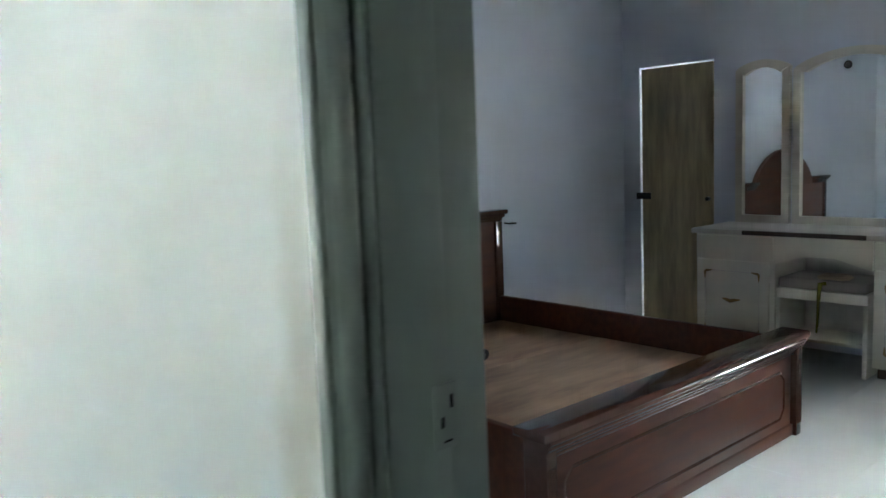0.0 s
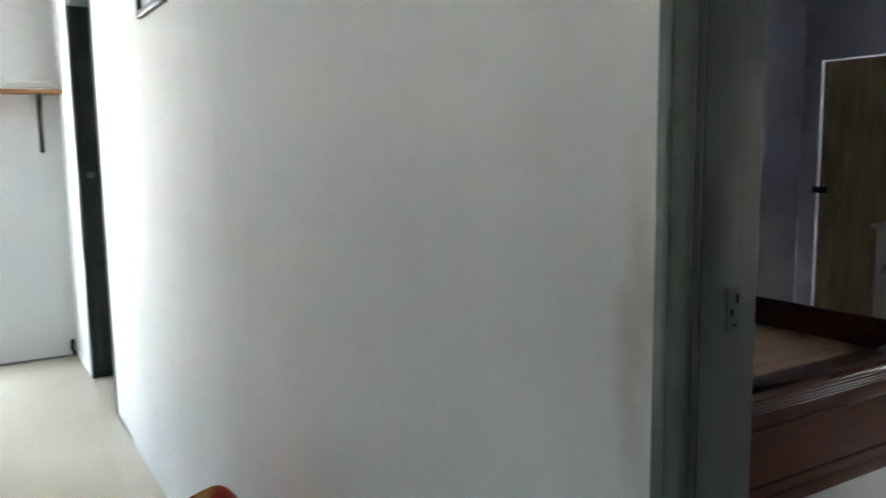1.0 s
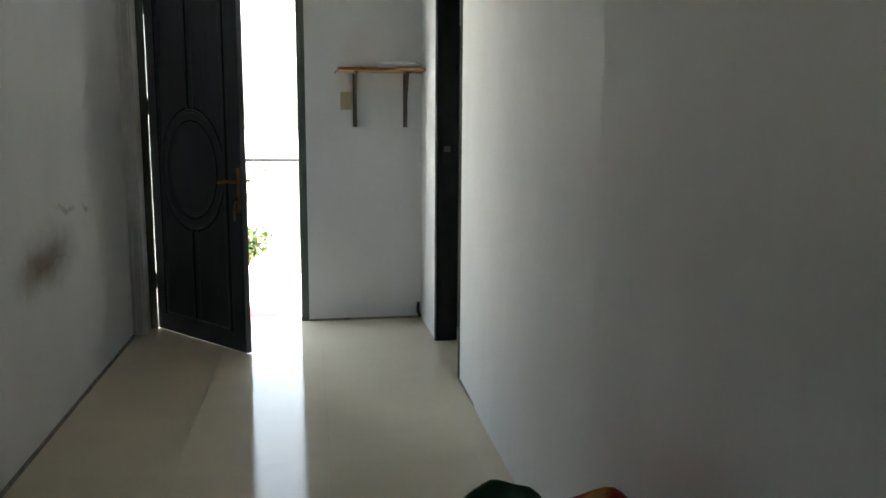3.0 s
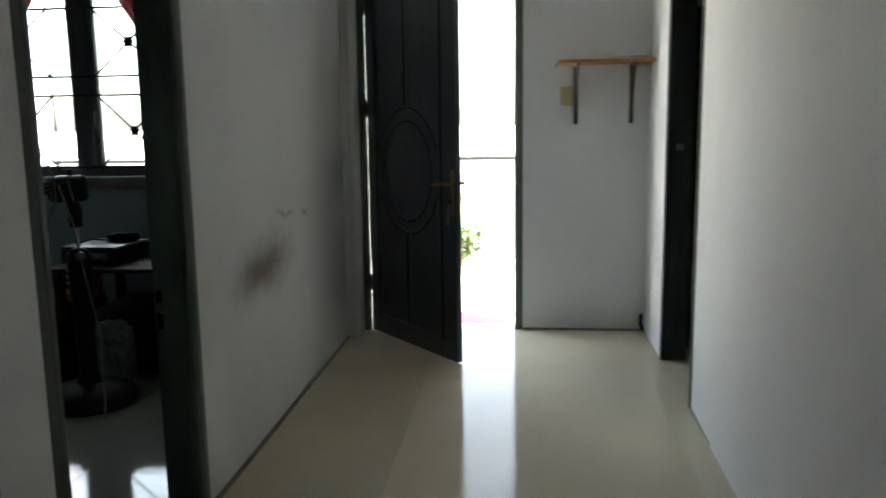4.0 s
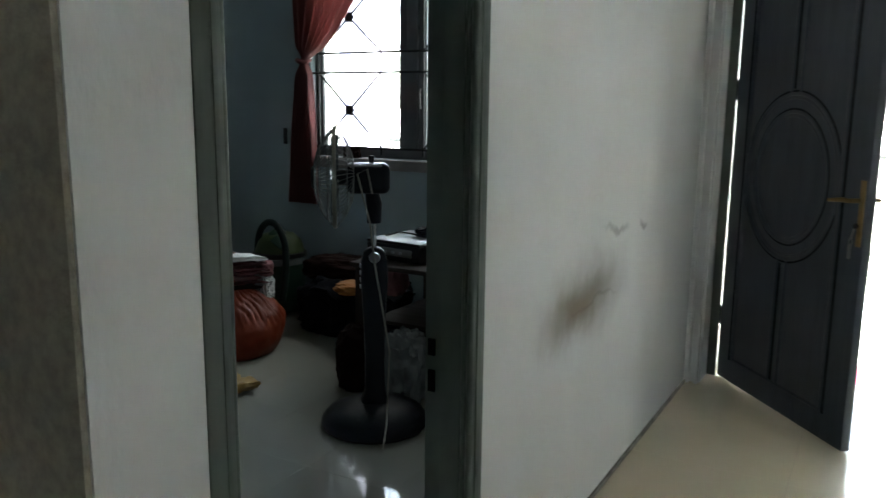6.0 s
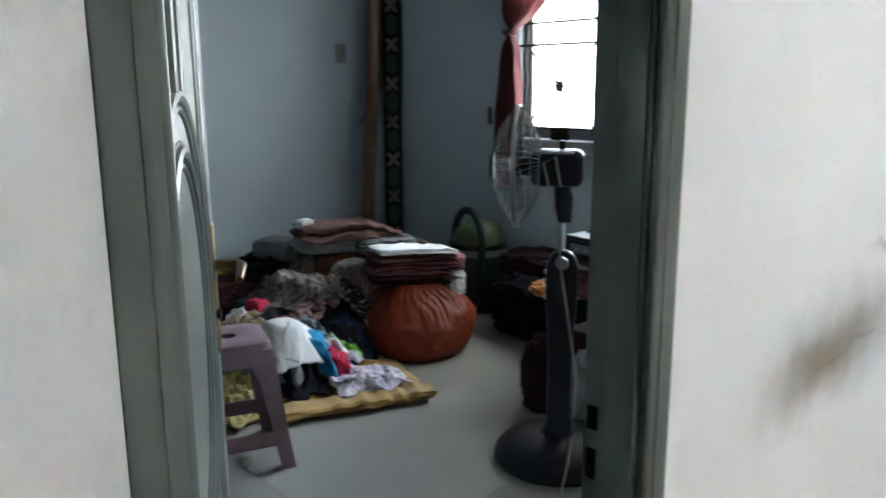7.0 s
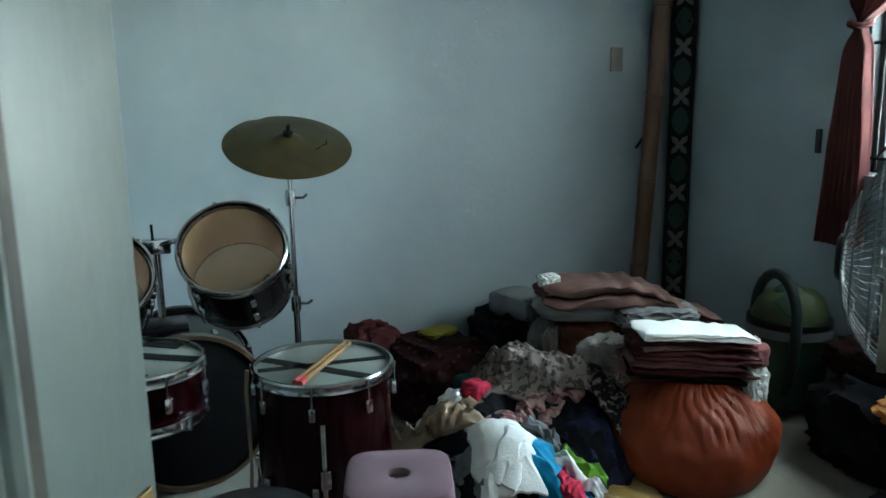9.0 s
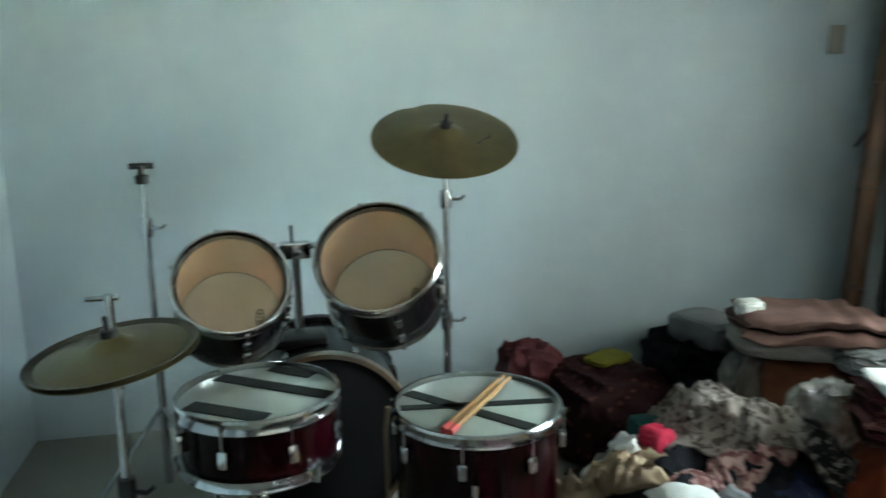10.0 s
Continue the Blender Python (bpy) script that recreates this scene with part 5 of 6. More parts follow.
pts = [FR @ Vector(p) for p in [(0.01, 0.07, 1.02), (0.03, 0.075, 1.12), (0.07, 0.075, 1.10), (0.02, 0.08, 0.9), (0.0, 0.085, 0.72), (-0.02, 0.075, 0.60), (-0.06, 0.07, 0.35), (-0.05, 0.08, 0.12), (-0.04, 0.20, 0.075), (-0.02, 0.30, 0.012)]]
ring_tube(bm, pts, 0.0038, seg=6)
part("power_cord", bm, M_SWITCHG, fan, "pale power cord wound round the fan")


# ---- bedding, bags and clothes ----
def soft(name, label, category, material, c, dims, seed, rot=0, group="clothes heap", tiltx=0, **kw):
    return tagged(part(name, lump(dims, seed, **kw), material, m=pose(*c, tiltx, 0, rot)), label, category, group)


def heap(x, y):
    """Height of the clothes heap over the floor."""
    h = 0.0
    for cx, cy, sx, sy, a in ((-3.52, 3.55, 0.22, 0.20, 0.15), (-3.95, 3.86, 0.28, 0.26, 0.20), (-3.40, 3.66, 0.14, 0.16, 0.06), (-3.70, 4.06, 0.16, 0.16, 0.14), (-3.80, 3.55, 0.22, 0.22, 0.08)):
        h += a * math.exp(-((x - cx) / sx) ** 2 - ((y - cy) / sy) ** 2)
    return h


def garment(name, label, material, cx, cy, wx, wy, rot, lift, seed, amp=0.04, freq=6.0, thick=0.008, flat=False, group="clothes heap", ragged=0.07):
    ca, sa = math.cos(radians(rot)), math.sin(radians(rot))

    def hf(x, y):
        return lift + (0 if flat else heap(cx + x * ca - y * sa, cy + x * sa + y * ca))
    return tagged(part(name, sheet(wx, wy, seed, hf, amp, freq, thick, ragged=ragged), material, m=pose(cx, cy, 0, 0, 0, rot)), label, name.replace("_", " ") if len(name.split("_")) < 3 else "cloth", group)


garment("floor_mat", "mustard yellow cloth mat crumpled on the tiles", M_MUSTARD, -3.33, 3.69, 0.62, 0.78, -23, 0.004, 3, amp=0.022, freq=4, flat=True, thick=0.012, ragged=0.05)
tagged(part("mat_fold", folded(0.70, 0.11, 2, 0.021, 4, wave=0.014, ripple=0.0055, thick=0.9), M_MUSTARD, m=pose(-3.04, 3.63, 0.012, 0, 0, -21)), "rolled front edge of the mustard mat", "mat fold", "clothes heap")
garment("printed_cloth", "olive cloth with a leaf print", M_OLIVEP, -3.40, 3.26, 0.36, 0.30, 10, 0.012, 5, amp=0.05)
garment("base_cloth", "dark slate clothes at the bottom of the heap", M_DARKCL, -3.78, 3.78, 0.85, 0.70, 15, 0.014, 7, amp=0.06)
garment("black_shirt", "black cotton shirt under the white one", M_DARKCL, -3.36, 3.48, 0.32, 0.30, 70, 0.02, 8, amp=0.045, freq=8)
garment("lilac_cloth", "pale lilac printed cloth on the mat", M_LILAC, -3.15, 3.78, 0.24, 0.34, -10, 0.045, 11, amp=0.035, freq=9)
garment("grey_shirt", "grey cotton shirt in the heap", M_GREYCL, -3.42, 3.46, 0.24, 0.26, 60, 0.035, 13, amp=0.04, freq=6)
garment("blue_cloth", "bright blue cloth in the heap", M_CYAN, -3.36, 3.67, 0.25, 0.19, 24, 0.055, 17, amp=0.045, freq=3.5, ragged=0.04)
garment("white_shirt", "white cotton shirt spread on the heap", M_WHITECL, -3.44, 3.56, 0.30, 0.22, -14, 0.085, 19, amp=0.022, freq=2.6, ragged=0.03)
garment("white_cloth", "folded white cloth over the shirt", M_WHITECL, -3.40, 3.57, 0.22, 0.10, -48, 0.102, 20, amp=0.016, freq=2.4, ragged=0.02)
garment("denim_cloth", "grey-blue cloth behind the blue one", M_GREYCL, -3.50, 3.76, 0.14, 0.14, 0, 0.09, 21, amp=0.05, freq=9)
garment("green_cloth", "lime green cloth in the heap", M_LIME, -3.40, 3.83, 0.18, 0.08, 60, 0.07, 23, amp=0.05, freq=9, ragged=0.03)
garment("red_cloth", "small crimson cloth at the mat's edge", M_RED, -3.26, 3.70, 0.14, 0.09, 10, 0.06, 29, amp=0.05, freq=9, ragged=0.03)
garment("white_sock", "white cloth beside the green one", M_WHITECL, -3.33, 3.78, 0.16, 0.06, 40, 0.085, 31, amp=0.04, freq=9, ragged=0.03)
garment("beige_trousers", "beige cotton trousers hanging off the heap", M_BEIGE, -3.83, 3.44, 0.42, 0.15, 55, 0.05, 37, amp=0.06, freq=8)
garment("cream_cloth", "cream towel on the heap", M_WHITECL, -3.93, 3.57, 0.24, 0.14, -40, 0.065, 41, amp=0.05, freq=5)
soft("red_cloth_roll", "small crimson rolled cloth on the heap", "cloth", M_RED, (-3.88, 3.66, 0.235), (0.11, 0.10, 0.08), 2, 20, sub=4, fold=0.14, freq=2)
soft("brown_cloth_roll", "small brown rolled cloth on the heap", "cloth", M_BROWNCL, (-3.84, 3.58, 0.20), (0.10, 0.09, 0.07), 4, 50, sub=4, fold=0.14, freq=2)
soft("teal_cloth", "dark teal folded cloth on the heap", "cloth", M_TEAL, (-4.02, 3.70, 0.20), (0.15, 0.12, 0.08), 5, 0, sub=4)
garment("lace_scarf", "pale lace scarf crumpled on top of the heap", M_LACE, -3.90, 3.96, 0.34, 0.58, -19, 0.075, 43, amp=0.085, freq=5.5)
garment("striped_cloth", "dusty pink printed cloth under the scarf", M_LACEPINK, -3.70, 3.82, 0.13, 0.46, 22, 0.055, 47, amp=0.035, freq=7)
garment("navy_cloth", "navy blue cloth sagging from the heap", M_NAVYCL, -3.56, 3.98, 0.30, 0.26, 10, 0.02, 53, amp=0.05, freq=4)
garment("floral_cloth", "dark floral cloth hanging down the heap's side", M_FLORAL, -3.70, 4.14, 0.44, 0.20, 25, 0.10, 59, amp=0.06, freq=6)
soft("maroon_sack", "maroon printed sack slumped by the wall", "bag", M_MAROONP, (-4.40, 3.70, 0), (0.46, 0.46, 0.34), 6, 10, fold=0.12, freq=1.8)
soft("wine_cloth_roll", "wine cloth bundle behind the floor tom", "cloth", M_WINECL, (-4.58, 3.46, 0), (0.30, 0.28, 0.38), 8, 0, fold=0.12)
soft("olive_cloth", "olive yellow cloth on the maroon sack", "cloth", M_OLIVEC, (-4.46, 3.74, 0.325), (0.14, 0.20, 0.03), 9, 30, sub=4, fold=0.12, freq=2)
soft("dark_bag", "dark slate bag against the wall", "bag", M_DARKCL, (-4.62, 4.30, 0), (0.55, 0.55, 0.38), 10, 0, fold=0.2)
soft("grey_parcel", "dim grey parcel on the dark bag", "parcel", M_GREYCL, (-4.55, 4.22, 0.34), (0.34, 0.26, 0.12), 12, 20, sub=4, boxy=0.25, fold=0.05)
soft("brown_sack", "large brown cloth bundle in clear plastic", "bundle", M_BROWNCL, (-4.10, 4.38, 0), (0.44, 0.48, 0.46), 14, 20, fold=0.12, freq=1.6)
soft("plastic_wrap", "crinkled clear plastic over the bundle", "plastic bag", M_CLEARPL, (-4.14, 4.13, 0.02), (0.16, 0.20, 0.42), 15, 30, fold=0.16, freq=2.4)
soft("plastic_wrap", "crinkled clear plastic over the bundle", "plastic bag", M_CLEARPL, (-3.78, 4.20, 0.24), (0.22, 0.24, 0.20), 151, 20, fold=0.22, freq=2.4)
soft("grey_pillow", "pale grey pillow on the bundle", "pillow", M_PALEGREY, (-4.12, 4.32, 0.44), (0.34, 0.52, 0.09), 16, -25, group="bedding", fold=0.05, freq=1.6, layers=1)
bl = tagged(part("mauve_blanket", folded(0.72, 0.38, 4, 0.026, 18, droop=0.40, wave=0.016, ripple=0.007), M_MAUVE, m=pose(-4.05, 4.45, 0.505, 2, -5, -24)), "mauve folded blanket drooping over the bedding", "blanket", "bedding")
soft("white_pillow_end", "white cotton corner tucked under the blanket", "cloth", M_WHITECL, (-4.16, 4.14, 0.575), (0.08, 0.09, 0.055), 20, 0, group="bedding", sub=4, fold=0.3, freq=2.5)
soft("silver_bag", "crinkled silvery plastic bag under the blanket", "plastic bag", M_PLASTIC, (-3.86, 4.48, 0.44), (0.20, 0.36, 0.09), 22, -20, group="bedding", fold=0.14, freq=3)
# orange sack, knotted, with gathered folds
ob = thing("orange_sack", "rust orange satin sack tied at the top", "sack", pose(-3.46, 4.36, 0), "bedding")
bm = bmx()
bmesh.ops.create_uvsphere(bm, u_segments=180, v_segments=64, radius=1.0)
for v in bm.verts:
    p = v.co.copy()
    a, el = math.atan2(p.y, p.x), math.asin(max(-1, min(1, p.z)))
    f = max(0, math.sin(el - 0.05)) ** 0.8 * (0.3 + 0.7 * max(0, math.cos(a - 0.35)))
    pl = abs(math.sin(a * 15 + 5.0 * noise.noise(p * 1.7)))
    r = 1 - 0.30 * max(0, p.z) ** 2.5 - 0.12 * f * (1 - pl) ** 2 + 0.02 * f * math.sin(a * 43 + 5 * noise.noise(p * 3)) + 0.09 * noise.noise(p * 1.3) + 0.03 * noise.noise(p * 4)
    zz = max(p.z, -0.62)
    up = (zz + 0.62) / 1.62
    v.co = Vector((p.x * 0.30 * r - 0.06 * up, p.y * 0.305 * r + 0.05 * up, up * 0.38 * (1 + 0.05 * noise.noise(p * 3))))
part("sack_body", bm, M_ORANGE, ob)
bm = lump((0.20, 0.24, 0.12), 24, fold=0.3, freq=4, sub=4)
part("knot", bm, M_ORANGE, ob, m=pose(-0.06, 0.07, 0.30))

# folded cloths on the sack
layers = ((M_DARKRED, 3, 0.010, "dark wine folded cloth"), (M_WINECL, 2, 0.011, "wine red folded cloth"), (M_PINK, 2, 0.017, "dusty pink rolled cloth"), (M_WINECL, 4, 0.010, "wine red folded cloth"), (M_MAUVE, 2, 0.010, "mauve folded cloth"),
          (M_WINECL, 2, 0.009, "dark wine folded cloth"), (M_WHITECL, 3, 0.011, "white folded sheet"))
z = 0.345
rnd = random.Random(4)
for k, (mm, turns, gap, lb) in enumerate(layers):
    wx, wy = 0.21 + rnd.uniform(-0.015, 0.02), 0.43 + rnd.uniform(-0.03, 0.03)
    bm = folded(wy, wx, turns, gap, 50 + k, droop=0.03, wave=0.008, ripple=0.0012)
    tagged(part("folded_cloth", bm, mm, m=pose(-3.53 + rnd.uniform(-0.015, 0.015), 4.37 + rnd.uniform(-0.02, 0.02), z, -2, -3, -22 + rnd.uniform(-6, 6))), lb + " in the stack", "folded cloth", "folded stack")
    z += turns * gap * 0.97
soft("white_plastic_bag", "small white cloth bag at the stack's edge", "bag", M_WHITECL, (-3.39, 4.565, 0.27), (0.09, 0.10, 0.13), 26, 0, group="bedding", fold=0.3, freq=4, sub=4)
soft("white_cloth", "white cloth end hanging off the stack", "cloth", M_WHITECL, (-3.41, 4.57, 0.335), (0.07, 0.07, 0.16), 28, 0, group="bedding", sub=4, fold=0.35, freq=3)
soft("pink_cloth", "pink cloth beside the stack", "cloth", M_PINK, (-3.39, 4.57, 0.40), (0.09, 0.09, 0.09), 27, 0, group="bedding", sub=4)

# ---- vacuum cleaner ----
vc = thing("vacuum_cleaner", "green drum vacuum cleaner with a hose over it", "vacuum cleaner", pose(-3.78, 5.14, 0))
bm = bmx()
lathe(bm, [(0, 0.03), (0.145, 0.03), (0.16, 0.06), (0.172, 0.32), (0.175, 0.35), (0, 0.35)], 40)
part("tub", bm, M_VACG, vc)
bm = bmx()
lathe(bm, [(0.17, 0.345), (0.181, 0.35), (0.181, 0.385), (0.17, 0.39), (0, 0.39)], 40)
part("rim_band", bm, M_GREYCL, vc, "pale grey rim band")
bm = bmx()
lathe(bm, [(0.166, 0.388), (0.179, 0.392), (0.179, 0.418), (0.166, 0.424)], 40)
part("seal_band", bm, M_BLACK, vc, "black seal band under the lid")
bm = bmx()
lathe(bm, [(0, 0), (0.055, 0), (0.058, 0.008), (0.045, 0.016), (0, 0.018)], 24, along((0.45, -0.55, 0.75), (0.035, -0.055, 0.530)))
part("motor_cap", bm, M_VACG, vc, "green round motor cap")
bm = bmx()
lathe(bm, [(0.168, 0.391), (0.162, 0.43), (0.14, 0.50), (0.10, 0.535), (0.05, 0.55), (0, 0.552)], 40)
part("lid", bm, M_VACY, vc, "dull yellow-green dome lid")
bm = bmx()
box(bm, -0.05, 0.05, -0.03, 0.03, 0.0, 0.012, 0.004, m=Matrix.Translation((0.10, -0.12, 0.50)) @ pose(0, 0, 0, 40, 30, 0))
part("latch", bm, M_VACG, vc)
bm = bmx()
pts = []
for k in range(90):
    t = k / 89
    a = math.pi * (1.08 - 1.35 * t)
    pts.append((0.01 + 0.12 * math.cos(a) + 0.08 * t, -0.09 - 0.09 * t, 0.43 + 0.20 * math.sin(a) if t < 0.74 else 0.43 + 0.20 * math.sin(math.pi * (1.08 - 1.35 * 0.74)) - 1.3 * (t - 0.74)))
ring_tube(bm, pts, [0.021 + 0.0025 * (k % 2) for k in range(90)], seg=12)
part("hose", bm, M_HOSE, vc, "dark corrugated hose")
for k in range(4):
    a = radians(45 + 90 * k)
    bm = bmx()
    lathe(bm, [(0, -0.015), (0.028, -0.015), (0.03, 0), (0.028, 0.015), (0, 0.015)], 14, along((1, 0, 0), (0.15 * math.cos(a), 0.15 * math.sin(a), 0.03)))
    part("caster", bm, M_BLACK, vc)

# ---- table with printer, bags below ----
tb = thing("side_table", "low dark wooden table crowded with things", "table", pose(-2.14, 4.77, 0))
M_TABLE = wood("black_stained_wood", (0.020, 0.013, 0.010), (0.012, 0.008, 0.006), 0.6, spec=0.2)
part("tabletop", boxes((-0.53, 0.62, -0.36, 0.40, 0.56, 0.585, 0.005)), M_TABLE, tb)
for x in (-0.48, 0.58):
    for y in (-0.32, 0.36):
        part("leg", boxes((x - 0.025, x + 0.025, y - 0.025, y + 0.025, 0, 0.56, 0.003)), M_TABLE, tb)
part("lower_shelf", boxes((-0.40, 0.60, -0.34, 0.38, 0.28, 0.30, 0.003)), M_TABLE, tb)
pr = thing("printer", "white-lidded flatbed printer with a black base", "printer", pose(-2.47, 4.72, 0.585, 0, 0, -6))
part("body", boxes((-0.175, 0.175, -0.185, 0.185, 0, 0.090, 0.012)), M_BLACK, pr)
part("lid", boxes((-0.167, 0.167, -0.175, 0.175, 0.091, 0.106, 0.006)), mat("glossy_white_lid", (0.42, 0.45, 0.46), 0.22, var=0.05), pr, "glossy white plastic lid")
part("lid_rim", boxes((-0.173, 0.173, -0.182, -0.1755, 0.088, 0.103, 0.002)), M_BLACK, pr)
part("control_panel", boxes((-0.13, 0.13, -0.191, -0.1855, 0.03, 0.07, 0.002)), M_STEEL, pr)
for k in range(4):
    part("button", boxes((-0.10 + k * 0.05, -0.08 + k * 0.05, -0.1935, -0.191, 0.042, 0.056, 0.001)), M_WHITEPL, pr)
soft("dark_pouch", "dark crumpled pouch lying on the printer", "pouch", M_DARKCL, (-2.38, 4.76, 0.692), (0.18, 0.12, 0.05), 33, 10, group="table clutter", sub=4, fold=0.3, freq=4)
bm = bmx()
ring_tube(bm, [(-2.60, 4.64, 0.696), (-2.55, 4.70, 0.712), (-2.49, 4.72, 0.706), (-2.44, 4.74, 0.700)], 0.005, seg=8)
tagged(part("power_lead", bm, M_BLACK), "black power lead lying on the printer", "cable")
soft("dark_cloth_roll", "dark bundle on the table", "bundle", M_DARKCL, (-1.80, 4.66, 0.585), (0.34, 0.40, 0.13), 34, 0, group="table clutter", fold=0.25)
soft("dark_sack", "dark sack before the table", "bag", M_DARKRED, (-2.22, 4.48, 0), (0.34, 0.24, 0.27), 35, 0, group="bags by the fan", fold=0.25)
soft("brown_sack", "dark brown cloth bag behind the fan", "bag", M_DARKRED, (-2.48, 4.27, 0.0), (0.28, 0.26, 0.31), 36, 30, group="bags by the fan", fold=0.12, freq=2)
soft("dark_sack", "black bag under the table", "bag", M_DARKCL, (-1.86, 4.45, 0), (0.5, 0.4, 0.27), 38, 0, group="bags by the fan", fold=0.2)
soft("clear_bag", "crumpled clear plastic bag beside the fan", "plastic bag", M_PLASTIC, (-2.21, 4.23, 0.0), (0.21, 0.20, 0.33), 39, 0, group="bags by the fan", fold=0.16, freq=2.6)
soft("dark_bag", "black bag between vacuum cleaner and table", "bag", M_DARKCL, (-3.10, 5.06, 0), (0.70, 0.50, 0.34), 40, 0, group="bags by the window", fold=0.2)
soft("wine_bag", "dark wine bag under the window", "bag", M_DARKRED, (-3.25, 5.12, 0.30), (0.5, 0.34, 0.14), 41, 0, group="bags by the window", fold=0.12)
soft("orange_cloth", "orange cloth on the bags under the window", "cloth", M_ORANGEBOX, (-2.92, 4.86, 0.30), (0.30, 0.22, 0.06), 42, 20, group="bags by the window", sub=4, fold=0.2)
soft("pale_pouch", "pale pink pouch on the bags", "bag", M_PINK, (-2.72, 4.88, 0.32), (0.18, 0.16, 0.2), 44, 0, group="bags by the window", sub=4, fold=0.25)
soft("slate_cloth", "slate cloth on the floor by the bags", "cloth", M_DARKCL, (-2.74, 4.70, 0), (0.36, 0.26, 0.13), 45, 30, group="bags by the window", sub=4, fold=0.3)
soft("ornament", "small dark brown ribbon bow on the sill", "ornament", M_DARKRED, (-3.37, 5.40, 1.038), (0.12, 0.05, 0.07), 46, 0, group="sill", sub=4, fold=0.45, freq=3)

# ---- hall ----
sh = thing("wall_shelf", "orange wooden shelf board on two steel brackets", "shelf", pose(0.515, 5.42, 0))
part("board", boxes((-0.295, 0.283, -0.22, -0.002, 1.715, 1.735, 0.003)), M_SHELFWOOD, sh)
for x in (-0.175, 0.17):
    bm = boxes((x - 0.014, x + 0.014, -0.008, -0.001, 1.35, 1.714, 0.002), (x - 0.014, x + 0.014, -0.20, -0.008, 1.704, 1.7135, 0.002))
    ring_tube(bm, [(x, -0.008, 1.42), (x, -0.09, 1.58), (x, -0.17, 1.706)], 0.007, seg=8)
    part("bracket", bm, M_BRACKET, sh, "dark steel bracket")
bm = bmx()
ring_tube(bm, [(-0.29, -0.21, 1.715), (-0.31, -0.215, 1.705), (-0.315, -0.215, 1.69)], 0.006, seg=8)
part("rope_end", bm, M_WHITEPL, sh)
for k in range(3):
    bm = boxes((-0.12, 0.12, -0.09, 0.09, 0, 0.008 + 0.004 * k, 0.002))
    tagged(part("paper_sheet", bm, M_PAPER, m=pose(0.64, 5.30, 1.7355 + k * 0.0135, 0, 0, 8 - 13 * k)), "loose white papers lying on the shelf", "papers", "papers")
pf = thing("picture_frame", "black framed small picture high on the wall", "picture", pose(0.770, 2.533, -0.03, 0, 0, 90))
for it in ((-0.192, 0.192, -0.0, 0.02, 1.84, 1.865), (-0.192, 0.192, -0.0, 0.02, 2.32, 2.345), (-0.192, -0.167, -0.0, 0.02, 1.865, 2.32), (0.167, 0.192, -0.0, 0.02, 1.865, 2.32)):
    part("frame_bar", boxes((*it, 0.003)), M_BLACK, pf)
part("print", boxes((-0.167, 0.167, -0.004, 0.006, 1.865, 2.32)), M_PIC, pf)
# armchair with a bright throw, its top just in view
ac = thing("armchair", "armchair covered with a red and orange printed throw", "armchair", pose(0.34, 1.10, 0))
bm = bmx()
box(bm, -0.165, 0.215, -0.07, 0.09, 0.22, 0.720, 0.045, 5)
bmesh.ops.subdivide_edges(bm, edges=[e for e in bm.edges if e.calc_length() > 0.2], cuts=14, use_grid_fill=True)
for v in bm.verts:
    up = max(0.0, (v.co.z - 0.5) / 0.26)
    v.co.z += up * (0.022 * math.exp(-((v.co.x - 0.17) / 0.05) ** 2) + 0.006 * math.sin(v.co.x * 31) - 0.012 * math.exp(-((v.co.x - 0.09) / 0.05) ** 2))
    v.co.y += 0.012 * noise.noise(Vector((v.co.x * 9, 1, v.co.z * 5)))
part("backrest", bm, M_SOFARED, ac)
part("seat", boxes((-0.165, 0.215, 0.10, 0.60, 0.22, 0.42, 0.04)), M_SOFARED, ac)
for x in (-0.13, 0.18):
    for y in (-0.02, 0.55):
        part("leg", boxes((x - 0.025, x + 0.025, y - 0.025, y + 0.025, 0, 0.22, 0.004)), M_BARE, ac)
gc = sheet(0.13, 0.22, 61, lambda x, y: 0.708 + 0.022 * math.exp(-((x + 0.01) / 0.04) ** 2) - 0.9 * max(0, abs(y) - 0.085), 0.012, 4, 0.006, ragged=0.02)
tagged(part("green_cloth", gc, M_SOFAGRN, m=pose(0.345, 1.11, 0, 0, 0, 12)), "green satin cloth thrown over the armchair back", "cloth")
bm = bmx()
box(bm, -0.30, 0.30, -0.2, 0.2, 0, 0.012, 0.005)
tagged(part("door_mat", bm, M_MATPINK, m=pose(-0.41, 5.76, -0.02, 0, 0, 4)), "pink rubber door mat on the porch", "door mat")
bm = bmx()
ring_tube(bm, [(0.785, 5.40, 0.02), (0.77, 5.385, 0.06), (0.775, 5.39, 0.12)], 0.012, seg=8)
tagged(part("cable_stub", bm, M_BLACK), "short black cable stub in the corner", "cable")
bm = bmx()
ring_tube(bm, [(-1.105, 5.175, 0.0), (-1.105, 5.175, 2.9)], 0.010, seg=8)
tagged(part("wall_pipe", bm, M_HALL), "thin white painted conduit up the pilaster", "pipe")


